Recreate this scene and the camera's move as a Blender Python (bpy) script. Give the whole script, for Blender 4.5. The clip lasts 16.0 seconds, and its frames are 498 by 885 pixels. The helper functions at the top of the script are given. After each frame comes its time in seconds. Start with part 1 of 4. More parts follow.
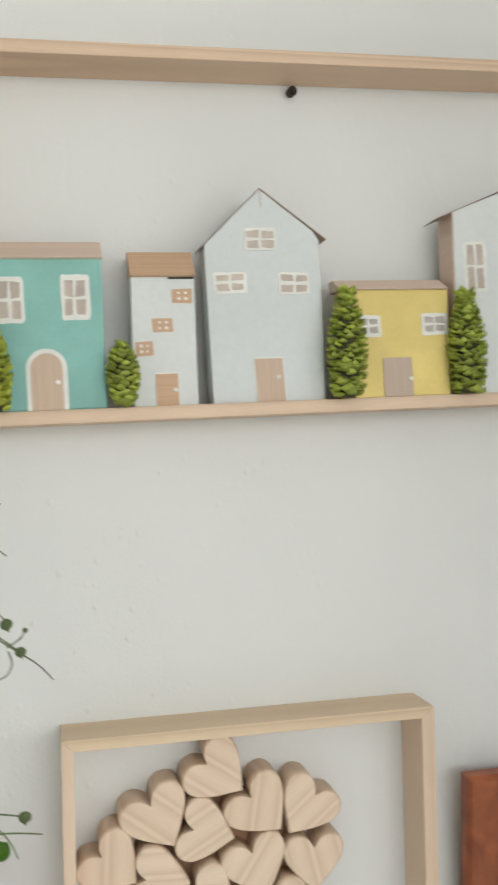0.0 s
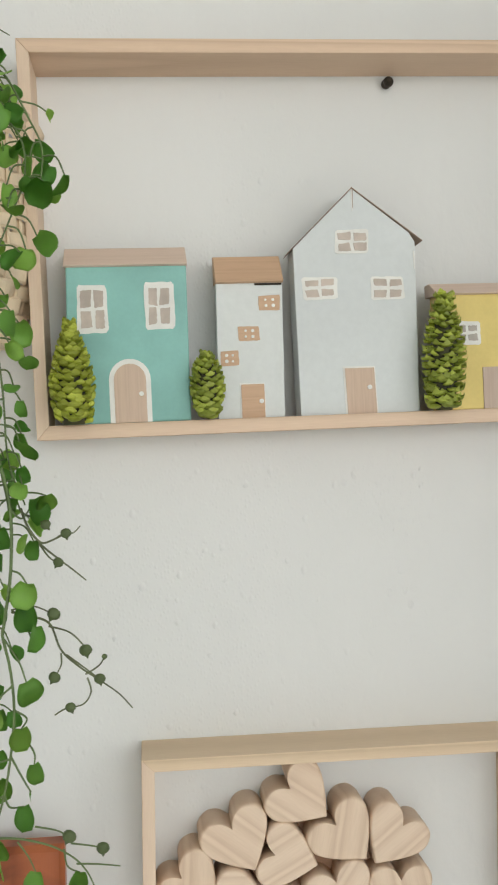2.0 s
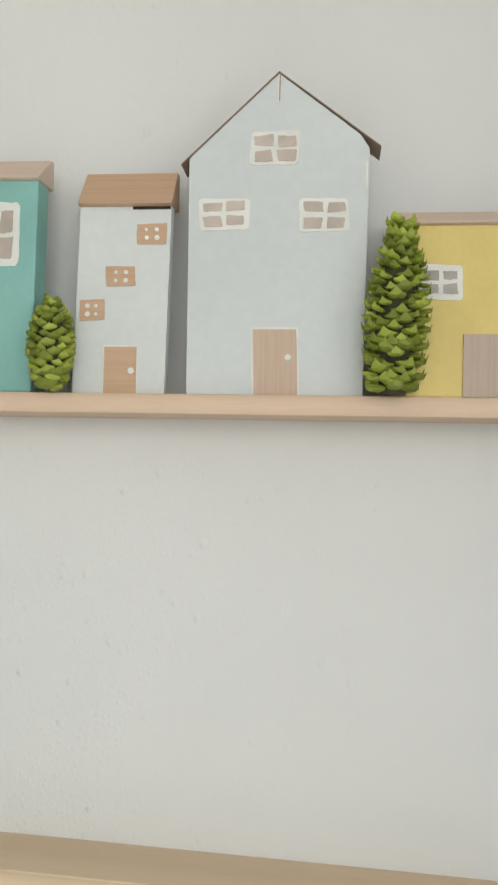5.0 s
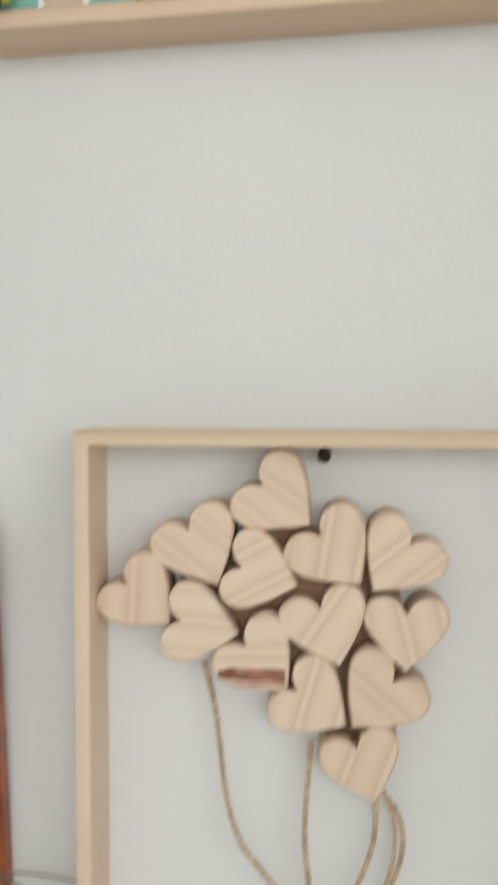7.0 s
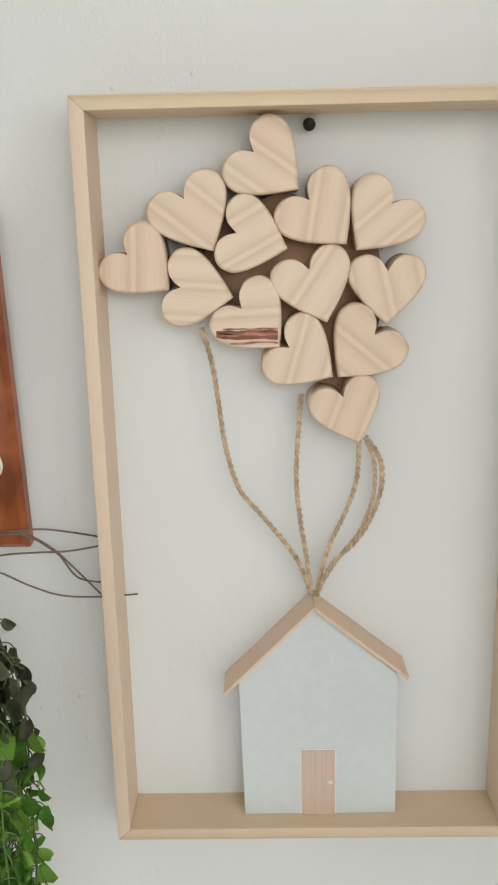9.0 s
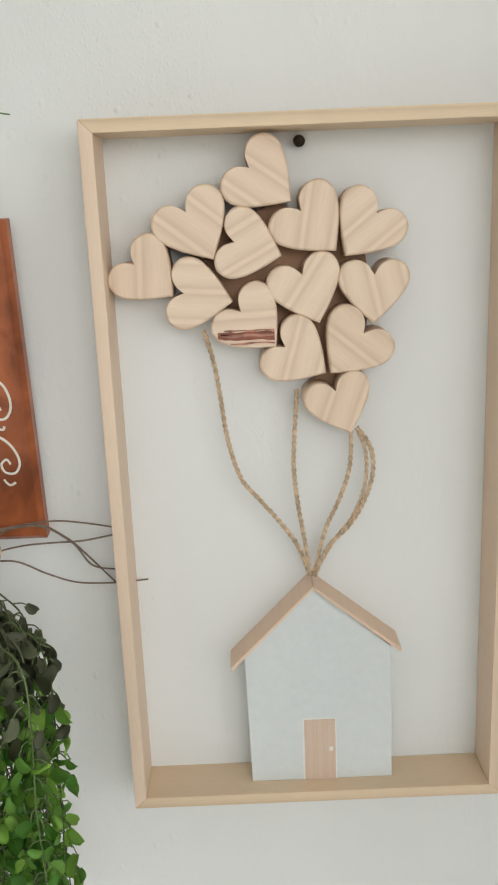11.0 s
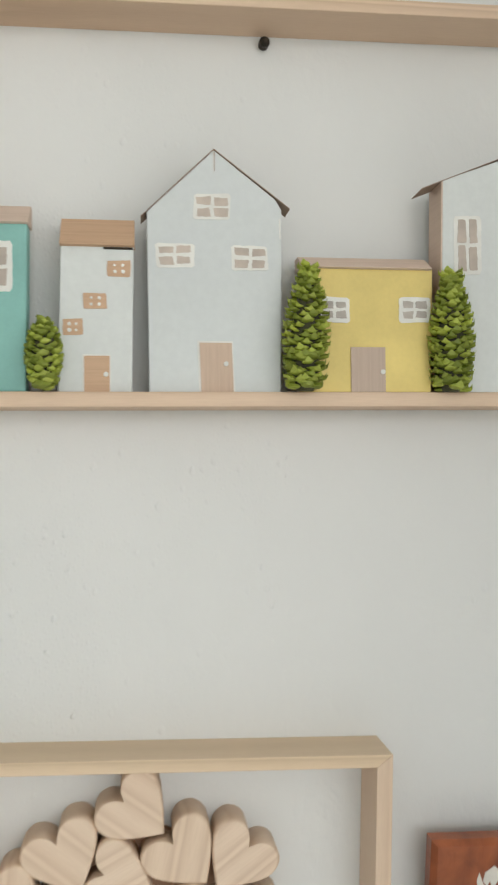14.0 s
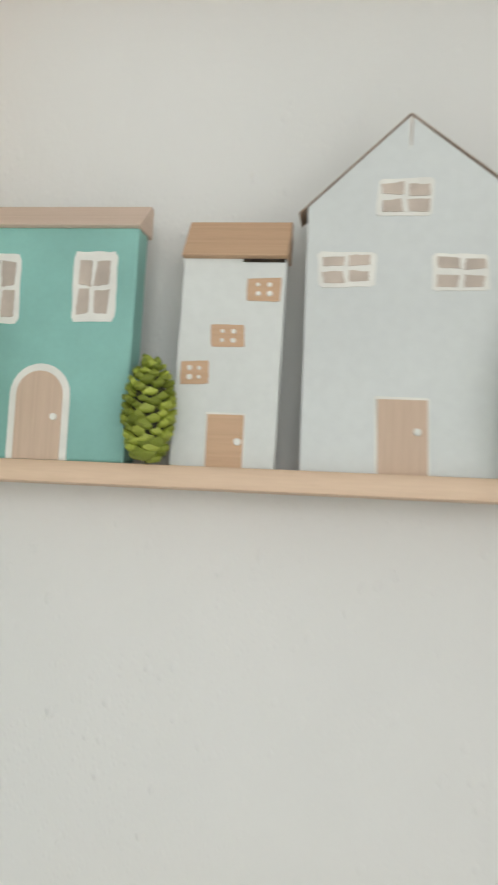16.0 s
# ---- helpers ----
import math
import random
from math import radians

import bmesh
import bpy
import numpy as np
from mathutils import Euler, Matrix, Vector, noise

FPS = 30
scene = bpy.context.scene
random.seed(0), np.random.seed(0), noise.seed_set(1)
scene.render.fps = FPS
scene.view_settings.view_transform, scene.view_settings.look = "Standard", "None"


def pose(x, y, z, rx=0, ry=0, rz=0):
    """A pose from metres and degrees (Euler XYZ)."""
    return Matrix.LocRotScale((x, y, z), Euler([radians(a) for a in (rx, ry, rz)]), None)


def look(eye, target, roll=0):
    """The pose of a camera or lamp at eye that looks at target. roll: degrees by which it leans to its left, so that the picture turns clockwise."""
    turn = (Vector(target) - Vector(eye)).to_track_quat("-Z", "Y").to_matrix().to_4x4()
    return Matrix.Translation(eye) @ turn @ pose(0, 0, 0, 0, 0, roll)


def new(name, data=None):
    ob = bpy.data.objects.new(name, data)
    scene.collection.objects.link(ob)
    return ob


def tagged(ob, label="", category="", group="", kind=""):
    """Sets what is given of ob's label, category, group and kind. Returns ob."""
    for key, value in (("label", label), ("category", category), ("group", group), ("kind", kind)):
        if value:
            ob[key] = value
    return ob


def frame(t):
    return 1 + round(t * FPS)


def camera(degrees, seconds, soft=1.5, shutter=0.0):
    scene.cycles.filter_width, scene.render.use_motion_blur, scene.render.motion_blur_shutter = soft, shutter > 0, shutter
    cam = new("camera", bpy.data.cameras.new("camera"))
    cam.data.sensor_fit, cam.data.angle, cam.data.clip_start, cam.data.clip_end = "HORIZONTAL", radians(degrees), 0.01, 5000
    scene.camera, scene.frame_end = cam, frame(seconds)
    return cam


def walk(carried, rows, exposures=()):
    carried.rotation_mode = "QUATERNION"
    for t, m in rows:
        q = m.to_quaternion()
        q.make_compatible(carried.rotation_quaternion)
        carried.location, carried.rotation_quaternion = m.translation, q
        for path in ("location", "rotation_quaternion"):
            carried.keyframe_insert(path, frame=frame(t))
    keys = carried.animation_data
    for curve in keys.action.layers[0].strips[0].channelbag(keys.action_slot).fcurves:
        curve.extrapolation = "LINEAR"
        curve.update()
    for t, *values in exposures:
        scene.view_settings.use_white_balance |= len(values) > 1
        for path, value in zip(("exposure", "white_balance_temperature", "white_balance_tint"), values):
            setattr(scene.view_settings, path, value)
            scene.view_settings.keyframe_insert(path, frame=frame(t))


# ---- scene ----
cam = camera(32.87, 16.0, soft=2.0, shutter=0.5)
ROWS = [
    (0, -0.0308, -0.0440, 1.5084, 91.070, 1.374, -12.873),
    (0.5, -0.0631, -0.0284, 1.5382, 89.350, 1.009, -10.558),
    (1, -0.0496, -0.0275, 1.5392, 90.110, 0.709, -7.377),
    (1.5, -0.0398, -0.0177, 1.5332, 90.632, 0.708, -7.833),
    (2, -0.0257, -0.0170, 1.5328, 89.959, 0.707, -7.006),
    (2.5, 0.0215, 0.0302, 1.5256, 90.861, -0.019, -4.146),
    (3, 0.1058, 0.0835, 1.5401, 92.056, -1.811, 1.930),
    (3.2, 0.1349, 0.0943, 1.5353, 92.378, -2.850, 3.890),
    (5.5, 0.1768, 0.1806, 1.4939, 91.874, -2.990, 5.801),
    (6, 0.1818, 0.1521, 1.4503, 91.554, -1.685, 3.325),
    (6.5, 0.1614, 0.1294, 1.3837, 90.319, -1.413, 4.293),
    (7, 0.1243, 0.1163, 1.3186, 87.064, -0.113, 5.778),
    (7.5, 0.0773, 0.0754, 1.2604, 81.313, 0.307, 2.100),
    (8, 0.0710, 0.0685, 1.2223, 78.635, 0.144, 1.907),
    (8.5, 0.0853, 0.0593, 1.2100, 76.834, 1.133, 0.901),
    (8.7, 0.0858, 0.0591, 1.2130, 75.975, 1.180, 0.845),
    (11, 0.0732, 0.0106, 1.2283, 75.470, 2.303, -0.661),
    (11.5, 0.0713, -0.0027, 1.2288, 75.548, 2.526, -0.600),
    (12, 0.0654, -0.0129, 1.2631, 76.197, 2.560, -1.500),
    (12.5, 0.0483, 0.0134, 1.4003, 81.978, 1.032, -5.207),
    (13, 0.0435, 0.0033, 1.5002, 88.915, -0.798, -3.255),
    (13.5, 0.0533, -0.0057, 1.5083, 90.354, -1.151, -4.799),
    (14, 0.0879, 0.0218, 1.5024, 91.559, -1.240, -7.259),
    (14.5, 0.1308, 0.0894, 1.4890, 92.920, -1.591, -2.461),
    (15, 0.1896, 0.1387, 1.4863, 91.970, -2.123, 4.221),
    (15.5, 0.1696, 0.1694, 1.5153, 93.477, -2.218, 6.629),
    (16, 0.1232, 0.2203, 1.5321, 94.556, -4.597, 7.654),
]
EXPOSURES = [(0.0, -0.33), (5.5, -0.38), (6.5, -0.37), (8.0, -0.29), (12.0, -0.29), (13.0, -0.36), (16.0, -0.39)]
walk(cam, [(t, pose(x, y, z, rx, ry, rz)) for t, x, y, z, rx, ry, rz in ROWS], EXPOSURES)

# ---- daylight ----
world = bpy.data.worlds.new("sky")
scene.world = world
world.use_nodes = True
wn = world.node_tree
sky = wn.nodes.new("ShaderNodeTexSky")
sky.sky_type, sky.sun_disc = "NISHITA", False
sky.sun_elevation, sky.sun_rotation = radians(57), radians(172)
wn.nodes["Background"].inputs["Strength"].default_value = 0.1
wn.links.new(sky.outputs["Color"], wn.nodes["Background"].inputs["Color"])


def area(name, m, w, h, power, colour):
    lamp = bpy.data.lights.new(name, "AREA")
    lamp.shape, lamp.size, lamp.size_y, lamp.energy, lamp.color = "RECTANGLE", w, h, power, colour
    ob = new(name, lamp)
    ob.matrix_world = m
    return ob


# unseen windows, added as light sources: a wide one in the south wall, behind the camera to the right, and one in the
# east wall
area("daylight_south", look((0.70, -2.38, 1.92), (0.15, 0.6, 2.10)), 1.7, 1.1, 28.0, (0.98, 0.985, 0.965))
area("daylight_east", look((1.98, -1.00, 1.55), (0.0, 0.4, 1.65)), 1.3, 1.4, 24.0, (0.98, 0.985, 0.965))

sun = bpy.data.lights.new("sun", "SUN")
sun.energy, sun.angle, sun.color = 4.0, radians(0.6), (1.0, 0.95, 0.88)
new("sun", sun).matrix_world = look((1.4, -5.4, 6.6), (0.9, -1.6, 0.6))


# ---- materials ----
def material(name, rough=0.6, metal=0.0):
    m = bpy.data.materials.new(name)
    m.use_nodes = True
    b = m.node_tree.nodes["Principled BSDF"]
    b.inputs["Roughness"].default_value, b.inputs["Metallic"].default_value = rough, metal
    return m, m.node_tree, b


def node(t, kind, **values):
    n = t.nodes.new("ShaderNode" + kind)
    for k, v in values.items():
        n.inputs[k.replace("_", " ")].default_value = v
    return n


def ramp(t, source, stops):
    r = t.nodes.new("ShaderNodeValToRGB")
    e = r.color_ramp.elements
    e[0].position, e[0].color = stops[0][0], (*stops[0][1], 1)
    e[1].position, e[1].color = stops[-1][0], (*stops[-1][1], 1)
    for p, c in stops[1:-1]:
        e.new(p).color = (*c, 1)
    t.links.new(source, r.inputs["Fac"])
    return r.outputs["Color"]


def bump(t, b, source, strength, distance):
    n = node(t, "Bump", Strength=strength, Distance=distance)
    t.links.new(source, n.inputs["Height"])
    t.links.new(n.outputs["Normal"], b.inputs["Normal"])
    return n


def blend(t, a, b, fac, kind="MIX"):
    n = t.nodes.new("ShaderNodeMix")
    n.data_type, n.blend_type = "RGBA", kind
    for socket, v in ((n.inputs[0], fac), (n.inputs[6], a), (n.inputs[7], b)):
        if isinstance(v, (int, float)):
            socket.default_value = v
        elif isinstance(v, tuple):
            socket.default_value = (*v, 1)
        else:
            t.links.new(v, socket)
    return n.outputs[2]


def plain(name, colour, rough=0.6, vary=0.06, scale=60.0, relief=0.15, grain=0.0006):
    """Brushed paint or card: two scales of tone and a fine relief."""
    m, t, b = material(name, rough)
    co = t.nodes.new("ShaderNodeTexCoord")
    big = node(t, "TexNoise", Scale=scale * 0.4, Detail=4.0)
    fine = node(t, "TexNoise", Scale=scale * 9, Detail=3.0)
    for n in (big, fine):
        t.links.new(co.outputs["Object"], n.inputs["Vector"])
    lo = tuple(c * (1 - vary * 1.6) for c in colour)
    hi = tuple(min(1, c * (1 + vary)) for c in colour)
    c1 = ramp(t, big.outputs["Fac"], [(0.3, lo), (0.7, hi)])
    t.links.new(blend(t, c1, ramp(t, fine.outputs["Fac"], [(0.3, (0.92, 0.92, 0.92)), (0.7, (1, 1, 1))]), 0.5, "MULTIPLY"), b.inputs["Base Color"])
    bump(t, b, fine.outputs["Fac"], relief, grain)
    return m


def wood(name, light, dark, axis="x", turn=False, rings=95.0, rough=0.55, contrast=1.0):
    """Planed softwood, its grain along one axis of the piece; turn: each piece is cut at an angle of its own."""
    m, t, b = material(name, rough)
    co = t.nodes.new("ShaderNodeTexCoord")
    info = t.nodes.new("ShaderNodeObjectInfo")
    v = co.outputs["Object"]
    if turn:
        r = t.nodes.new("ShaderNodeVectorRotate")
        r.rotation_type = "Y_AXIS"
        a = t.nodes.new("ShaderNodeMath")
        a.operation, a.inputs[1].default_value = "MULTIPLY", 6.28
        t.links.new(info.outputs["Random"], a.inputs[0])
        t.links.new(a.outputs[0], r.inputs["Angle"])
        t.links.new(v, r.inputs["Vector"])
        v = r.outputs["Vector"]
    shift = t.nodes.new("ShaderNodeVectorMath")
    shift.operation = "MULTIPLY_ADD"
    shift.inputs[1].default_value = (3.1, 2.3, 4.7)
    t.links.new(info.outputs["Random"], shift.inputs[0])
    t.links.new(v, shift.inputs[2])
    st = t.nodes.new("ShaderNodeMapping")
    st.inputs["Scale"].default_value = {"x": (0.07, 1, 1), "y": (1, 0.07, 1), "z": (1, 1, 0.07)}[axis]
    t.links.new(shift.outputs[0], st.inputs["Vector"])
    wave = node(t, "TexWave", Scale=rings * 0.32, Distortion=5.5, Detail=3.0, Detail_Scale=0.35)
    wave.bands_direction = {"x": "Z", "y": "Z", "z": "X"}[axis]
    fine = node(t, "TexNoise", Scale=900.0, Detail=3.0)
    soft = node(t, "TexNoise", Scale=22.0, Detail=2.0)
    for n in (wave, fine, soft):
        t.links.new(st.outputs["Vector"], n.inputs["Vector"])
    mid = tuple(l * (1 - 0.35 * contrast) + d * 0.35 * contrast for l, d in zip(light, dark))
    far = tuple(l * (1 - 0.8 * contrast) + d * 0.8 * contrast for l, d in zip(light, dark))
    c = ramp(t, wave.outputs["Fac"], [(0.0, light), (0.55, mid), (0.88, far), (1.0, light)])
    c = blend(t, c, ramp(t, soft.outputs["Fac"], [(0.35, mid), (0.65, light)]), 0.30)
    c = blend(t, c, ramp(t, fine.outputs["Fac"], [(0.25, (0.8, 0.76, 0.7)), (0.6, (1, 1, 1))]), 0.26, "MULTIPLY")
    tone = ramp(t, info.outputs["Random"], [(0.0, (0.93, 0.91, 0.88)), (1.0, (1, 1, 1))])
    t.links.new(blend(t, c, tone, 1.0, "MULTIPLY"), b.inputs["Base Color"])
    bump(t, b, fine.outputs["Fac"], 0.25, 0.0004)
    return m


def plaster():
    m, t, b = material("white_plaster", 0.85)
    co = t.nodes.new("ShaderNodeTexCoord")
    st = t.nodes.new("ShaderNodeMapping")
    st.inputs["Scale"].default_value = (1.0, 1.0, 0.7)
    t.links.new(co.outputs["Object"], st.inputs["Vector"])
    big = node(t, "TexNoise", Scale=5.0, Detail=3.0)
    roll = node(t, "TexNoise", Scale=70.0, Detail=5.0, Distortion=0.3)
    lump = node(t, "TexVoronoi", Scale=125.0, Randomness=1.0)
    patch = node(t, "TexNoise", Scale=9.0, Detail=2.0)
    fine = node(t, "TexVoronoi", Scale=330.0, Randomness=1.0)
    for n in (big, roll, lump, patch, fine):
        t.links.new(st.outputs["Vector"], n.inputs["Vector"])
    t.links.new(ramp(t, big.outputs["Fac"], [(0.3, (0.77, 0.775, 0.755)), (0.7, (0.81, 0.81, 0.79))]), b.inputs["Base Color"])
    drops = ramp(t, lump.outputs["Distance"], [(0.06, (1, 1, 1)), (0.42, (0, 0, 0))])
    some = ramp(t, lump.outputs["Color"], [(0.55, (0, 0, 0)), (0.80, (1, 1, 1))])
    drops = blend(t, drops, some, 1.0, "MULTIPLY")
    xyz_of = t.nodes.new("ShaderNodeSeparateXYZ")
    t.links.new(co.outputs["Object"], xyz_of.inputs[0])
    level = patch.outputs["Fac"]
    for axis, lo, hi, low_end, high_end in (("Z", 1.24, 1.40, 0.0, 0.22), ("Z", 1.52, 1.62, 0.0, -0.16), ("X", -0.05, 0.32, 0.06, -0.16)):
        n = node(t, "MapRange", From_Min=lo, From_Max=hi, To_Min=low_end, To_Max=high_end)
        t.links.new(xyz_of.outputs[axis], n.inputs["Value"])
        add = t.nodes.new("ShaderNodeMath")
        t.links.new(level, add.inputs[0])
        t.links.new(n.outputs[0], add.inputs[1])
        level = add.outputs[0]
    where = ramp(t, level, [(0.50, (0.07, 0.07, 0.07)), (0.78, (1, 1, 1))])
    soft = ramp(t, roll.outputs["Fac"], [(0.2, (0, 0, 0)), (0.9, (0.11, 0.11, 0.11))])
    h = blend(t, soft, blend(t, drops, where, 1.0, "MULTIPLY"), 0.55, "ADD")
    grit = ramp(t, fine.outputs["Distance"], [(0.05, (1, 1, 1)), (0.45, (0, 0, 0))])
    h = blend(t, h, blend(t, grit, where, 1.0, "MULTIPLY"), 0.06, "ADD")
    bump(t, b, h, 0.9, 0.0042)
    return m


def leafy(name, dark, light):
    m, t, b = material(name, 0.42)
    info = t.nodes.new("ShaderNodeObjectInfo")
    co = t.nodes.new("ShaderNodeTexCoord")
    n = node(t, "TexNoise", Scale=110.0, Detail=3.0)
    t.links.new(co.outputs["Object"], n.inputs["Vector"])
    c = ramp(t, info.outputs["Random"], [(0.0, dark), (0.55, tuple((a + 2 * c) / 3 for a, c in zip(light, dark))), (1.0, light)])
    c = blend(t, c, ramp(t, n.outputs["Fac"], [(0.35, (0.72, 0.78, 0.7)), (0.7, (1, 1, 1))]), 0.8, "MULTIPLY")
    t.links.new(c, b.inputs["Base Color"])
    tr = t.nodes.new("ShaderNodeBsdfTranslucent")
    t.links.new(c, tr.inputs["Color"])
    mix = t.nodes.new("ShaderNodeMixShader")
    mix.inputs[0].default_value = 0.48
    t.links.new(b.outputs[0], mix.inputs[1])
    t.links.new(tr.outputs[0], mix.inputs[2])
    t.links.new(mix.outputs[0], t.nodes["Material Output"].inputs["Surface"])
    return m


def stained():
    """Red-brown stain that has taken unevenly, darker in clouds and along the grain."""
    m = wood("red_stained_wood", (0.42, 0.120, 0.042), (0.24, 0.058, 0.020), "z", rings=22.0, rough=0.34, contrast=0.8)
    t = m.node_tree
    b = t.nodes["Principled BSDF"]
    co = t.nodes.new("ShaderNodeTexCoord")
    cloud = node(t, "TexNoise", Scale=26.0, Detail=4.0, Distortion=0.8)
    t.links.new(co.outputs["Object"], cloud.inputs["Vector"])
    dark = ramp(t, cloud.outputs["Fac"], [(0.36, (0.42, 0.36, 0.34)), (0.62, (1, 1, 1))])
    t.links.new(blend(t, b.inputs["Base Color"].links[0].from_socket, dark, 0.85, "MULTIPLY"), b.inputs["Base Color"])
    return m


PLASTER = plaster()
PINE_X = wood("pine_grain_x", (0.80, 0.605, 0.445), (0.54, 0.36, 0.23), "x", rings=66.0, contrast=0.85)
LOW_PINE_X = wood("yellow_pine_grain_x", (0.80, 0.63, 0.445), (0.52, 0.37, 0.22), "x", rings=62.0, contrast=0.85)
ROOF_PINE = wood("smooth_pale_pine", (0.80, 0.605, 0.455), (0.70, 0.51, 0.375), "x", rings=60.0, contrast=0.4)
PINE_Z = wood("pine_grain_z", (0.80, 0.625, 0.475), (0.62, 0.44, 0.305), "z", rings=52.0, contrast=0.6)
HEART_WOOD = wood("pine_heart", (0.87, 0.695, 0.54), (0.61, 0.42, 0.285), "x", rings=44.0, contrast=0.75)
# unseen floor, made pale so that it bounces light up under the boards
BOUNCE_FLOOR = plain("pale_floor_tile", (0.74, 0.72, 0.68), 0.4, 0.05, 6.0)
MAHOGANY = stained()
TEAL = plain("teal_paint", (0.27, 0.545, 0.49), 0.55, 0.12, 40.0)
PALE = plain("pale_blue_paint", (0.70, 0.73, 0.722), 0.6, 0.025, 22.0, 0.06)
OFFWHITE = plain("off_white_paint", (0.75, 0.775, 0.755), 0.6, 0.03, 25.0)
YELLOW = plain("yellow_paint", (0.84, 0.66, 0.22), 0.55, 0.08, 40.0)
CREAM = plain("white_brush_paint", (0.86, 0.85, 0.80), 0.55, 0.06, 160.0)
KRAFT = wood("kraft_panel", (0.70, 0.54, 0.425), (0.57, 0.42, 0.315), "z", rings=120.0, rough=0.7, contrast=0.6)
BEIGE = wood("beige_card", (0.74, 0.585, 0.48), (0.62, 0.47, 0.37), "x", rings=100.0, rough=0.7, contrast=0.5)
TAN = wood("tan_card", (0.66, 0.445, 0.295), (0.53, 0.34, 0.215), "x", rings=100.0, rough=0.65, contrast=0.5)
TAUPE = wood("taupe_panel", (0.59, 0.465, 0.38), (0.49, 0.37, 0.29), "z", rings=120.0, rough=0.7, contrast=0.7)
PANE = plain("warm_grey_pane", (0.58, 0.495, 0.425), 0.7, 0.12, 150.0)
GREIGE = plain("grey_beige_pane", (0.50, 0.45, 0.40), 0.7, 0.12, 150.0)
UMBER = plain("red_brown_card", (0.40, 0.235, 0.145), 0.8, 0.15, 60.0)
BROWN = plain("brown_card_edge", (0.40, 0.29, 0.215), 0.75, 0.15, 60.0)
JUTE = plain("jute_fibre", (0.74, 0.55, 0.37), 0.9, 0.25, 500.0, 0.6, 0.001)
RATTAN = plain("pale_rattan", (0.80, 0.65, 0.46), 0.6, 0.14, 90.0, 0.4, 0.001)
# nail iron, used again for the strip of shade under an eave
IRON_AND_SHADE = plain("dark_iron", (0.08, 0.062, 0.045), 0.45, 0.5, 500.0, 0.9, 0.002)
TWIG = plain("dry_twig", (0.235, 0.17, 0.125), 0.75, 0.2, 300.0)
STEM = plain("green_stem", (0.13, 0.19, 0.065), 0.55, 0.15, 200.0)
VINE = plain("olive_brown_stem", (0.115, 0.13, 0.06), 0.6, 0.25, 200.0)
BUD_GREEN = plain("olive_green_bud", (0.085, 0.12, 0.038), 0.5, 0.3, 240.0)
INK = plain("cream_engraving", (0.82, 0.78, 0.70), 0.6, 0.06, 200.0)
RUSSET = plain("russet_knot_band", (0.50, 0.23, 0.155), 0.55, 0.35, 260.0)
RESIN = plain("red_knot_streak", (0.30, 0.095, 0.06), 0.5, 0.3, 260.0)
LEAF = leafy("green_leaf", (0.13, 0.35, 0.055), (0.50, 0.74, 0.17))
LEAF_DULL = leafy("olive_grey_leaf", (0.105, 0.105, 0.065), (0.36, 0.38, 0.24))
SCALE = leafy("green_cone_scale", (0.34, 0.40, 0.06), (0.82, 0.88, 0.19))
SCALE_LIME = leafy("lime_cone_scale", (0.42, 0.46, 0.05), (0.88, 0.92, 0.17))
# core near black: shade between the scales is put into its colour
CORE_SHADE = plain("cone_core", (0.055, 0.055, 0.02), 0.8, 0.3, 200.0)
CEILING = plain("ceiling_paint", (0.82, 0.82, 0.80), 0.9, 0.03, 8.0)


# ---- mesh helpers ----
def put(name, bm, mat, m=None, smooth=False):
    bmesh.ops.recalc_face_normals(bm, faces=bm.faces)
    me = bpy.data.meshes.new(name)
    bm.to_mesh(me)
    bm.free()
    me.materials.append(mat)
    if smooth:
        me.polygons.foreach_set("use_smooth", [True] * len(me.polygons))
    ob = new(name, me)
    if m is not None:
        ob.matrix_world = m
    return ob


def part(name, bm, mat, parent, label="", m=None, smooth=False):
    ob = put(name, bm, mat, None, smooth)
    ob.parent = parent
    if m is not None:
        ob.matrix_local = m
    return tagged(ob, label)


def again(ob, m, parent):
    """One more piece on the same mesh."""
    c = new(ob.name.split(".")[0], ob.data)
    c.parent = parent
    c.matrix_local = m
    return c


def thing(name, m, label, category, group=""):
    ob = new(name)
    ob.empty_display_size = 0.02
    ob.matrix_world = m
    return tagged(ob, label, category, group)


def soften(bm, r, seg=2):
    bmesh.ops.bevel(bm, geom=list(bm.edges), offset=r, segments=seg, affect="EDGES", profile=0.6, clamp_overlap=True)
    return bm


def prism(outline, y0, y1, bm=None, r=0.0):
    """A flat outline in x and z, carried from y0 (front) to y1."""
    bm = bm or bmesh.new()
    a = [bm.verts.new((x, y0, z)) for x, z in outline]
    b = [bm.verts.new((x, y1, z)) for x, z in outline]
    bm.faces.new(a)
    bm.faces.new(b[::-1])
    for i in range(len(a)):
        j = (i + 1) % len(a)
        bm.faces.new((a[j], a[i], b[i], b[j]))
    return soften(bm, r) if r else bm


def block(x0, x1, y0, y1, z0, z1, r=0.0):
    return prism([(x0, z0), (x1, z0), (x1, z1), (x0, z1)], y0, y1, None, r)


def wedge(x0, x1, profile, r=0.0004):
    """A solid roof: a profile of (y, z) carried along x."""
    bm = bmesh.new()
    a, b = ([bm.verts.new((x, y, z)) for y, z in profile] for x in (x0, x1))
    bm.faces.new(a)
    bm.faces.new(b[::-1])
    for i in range(len(a)):
        j = (i + 1) % len(a)
        bm.faces.new((a[j], a[i], b[i], b[j]))
    return soften(bm, r, 1)


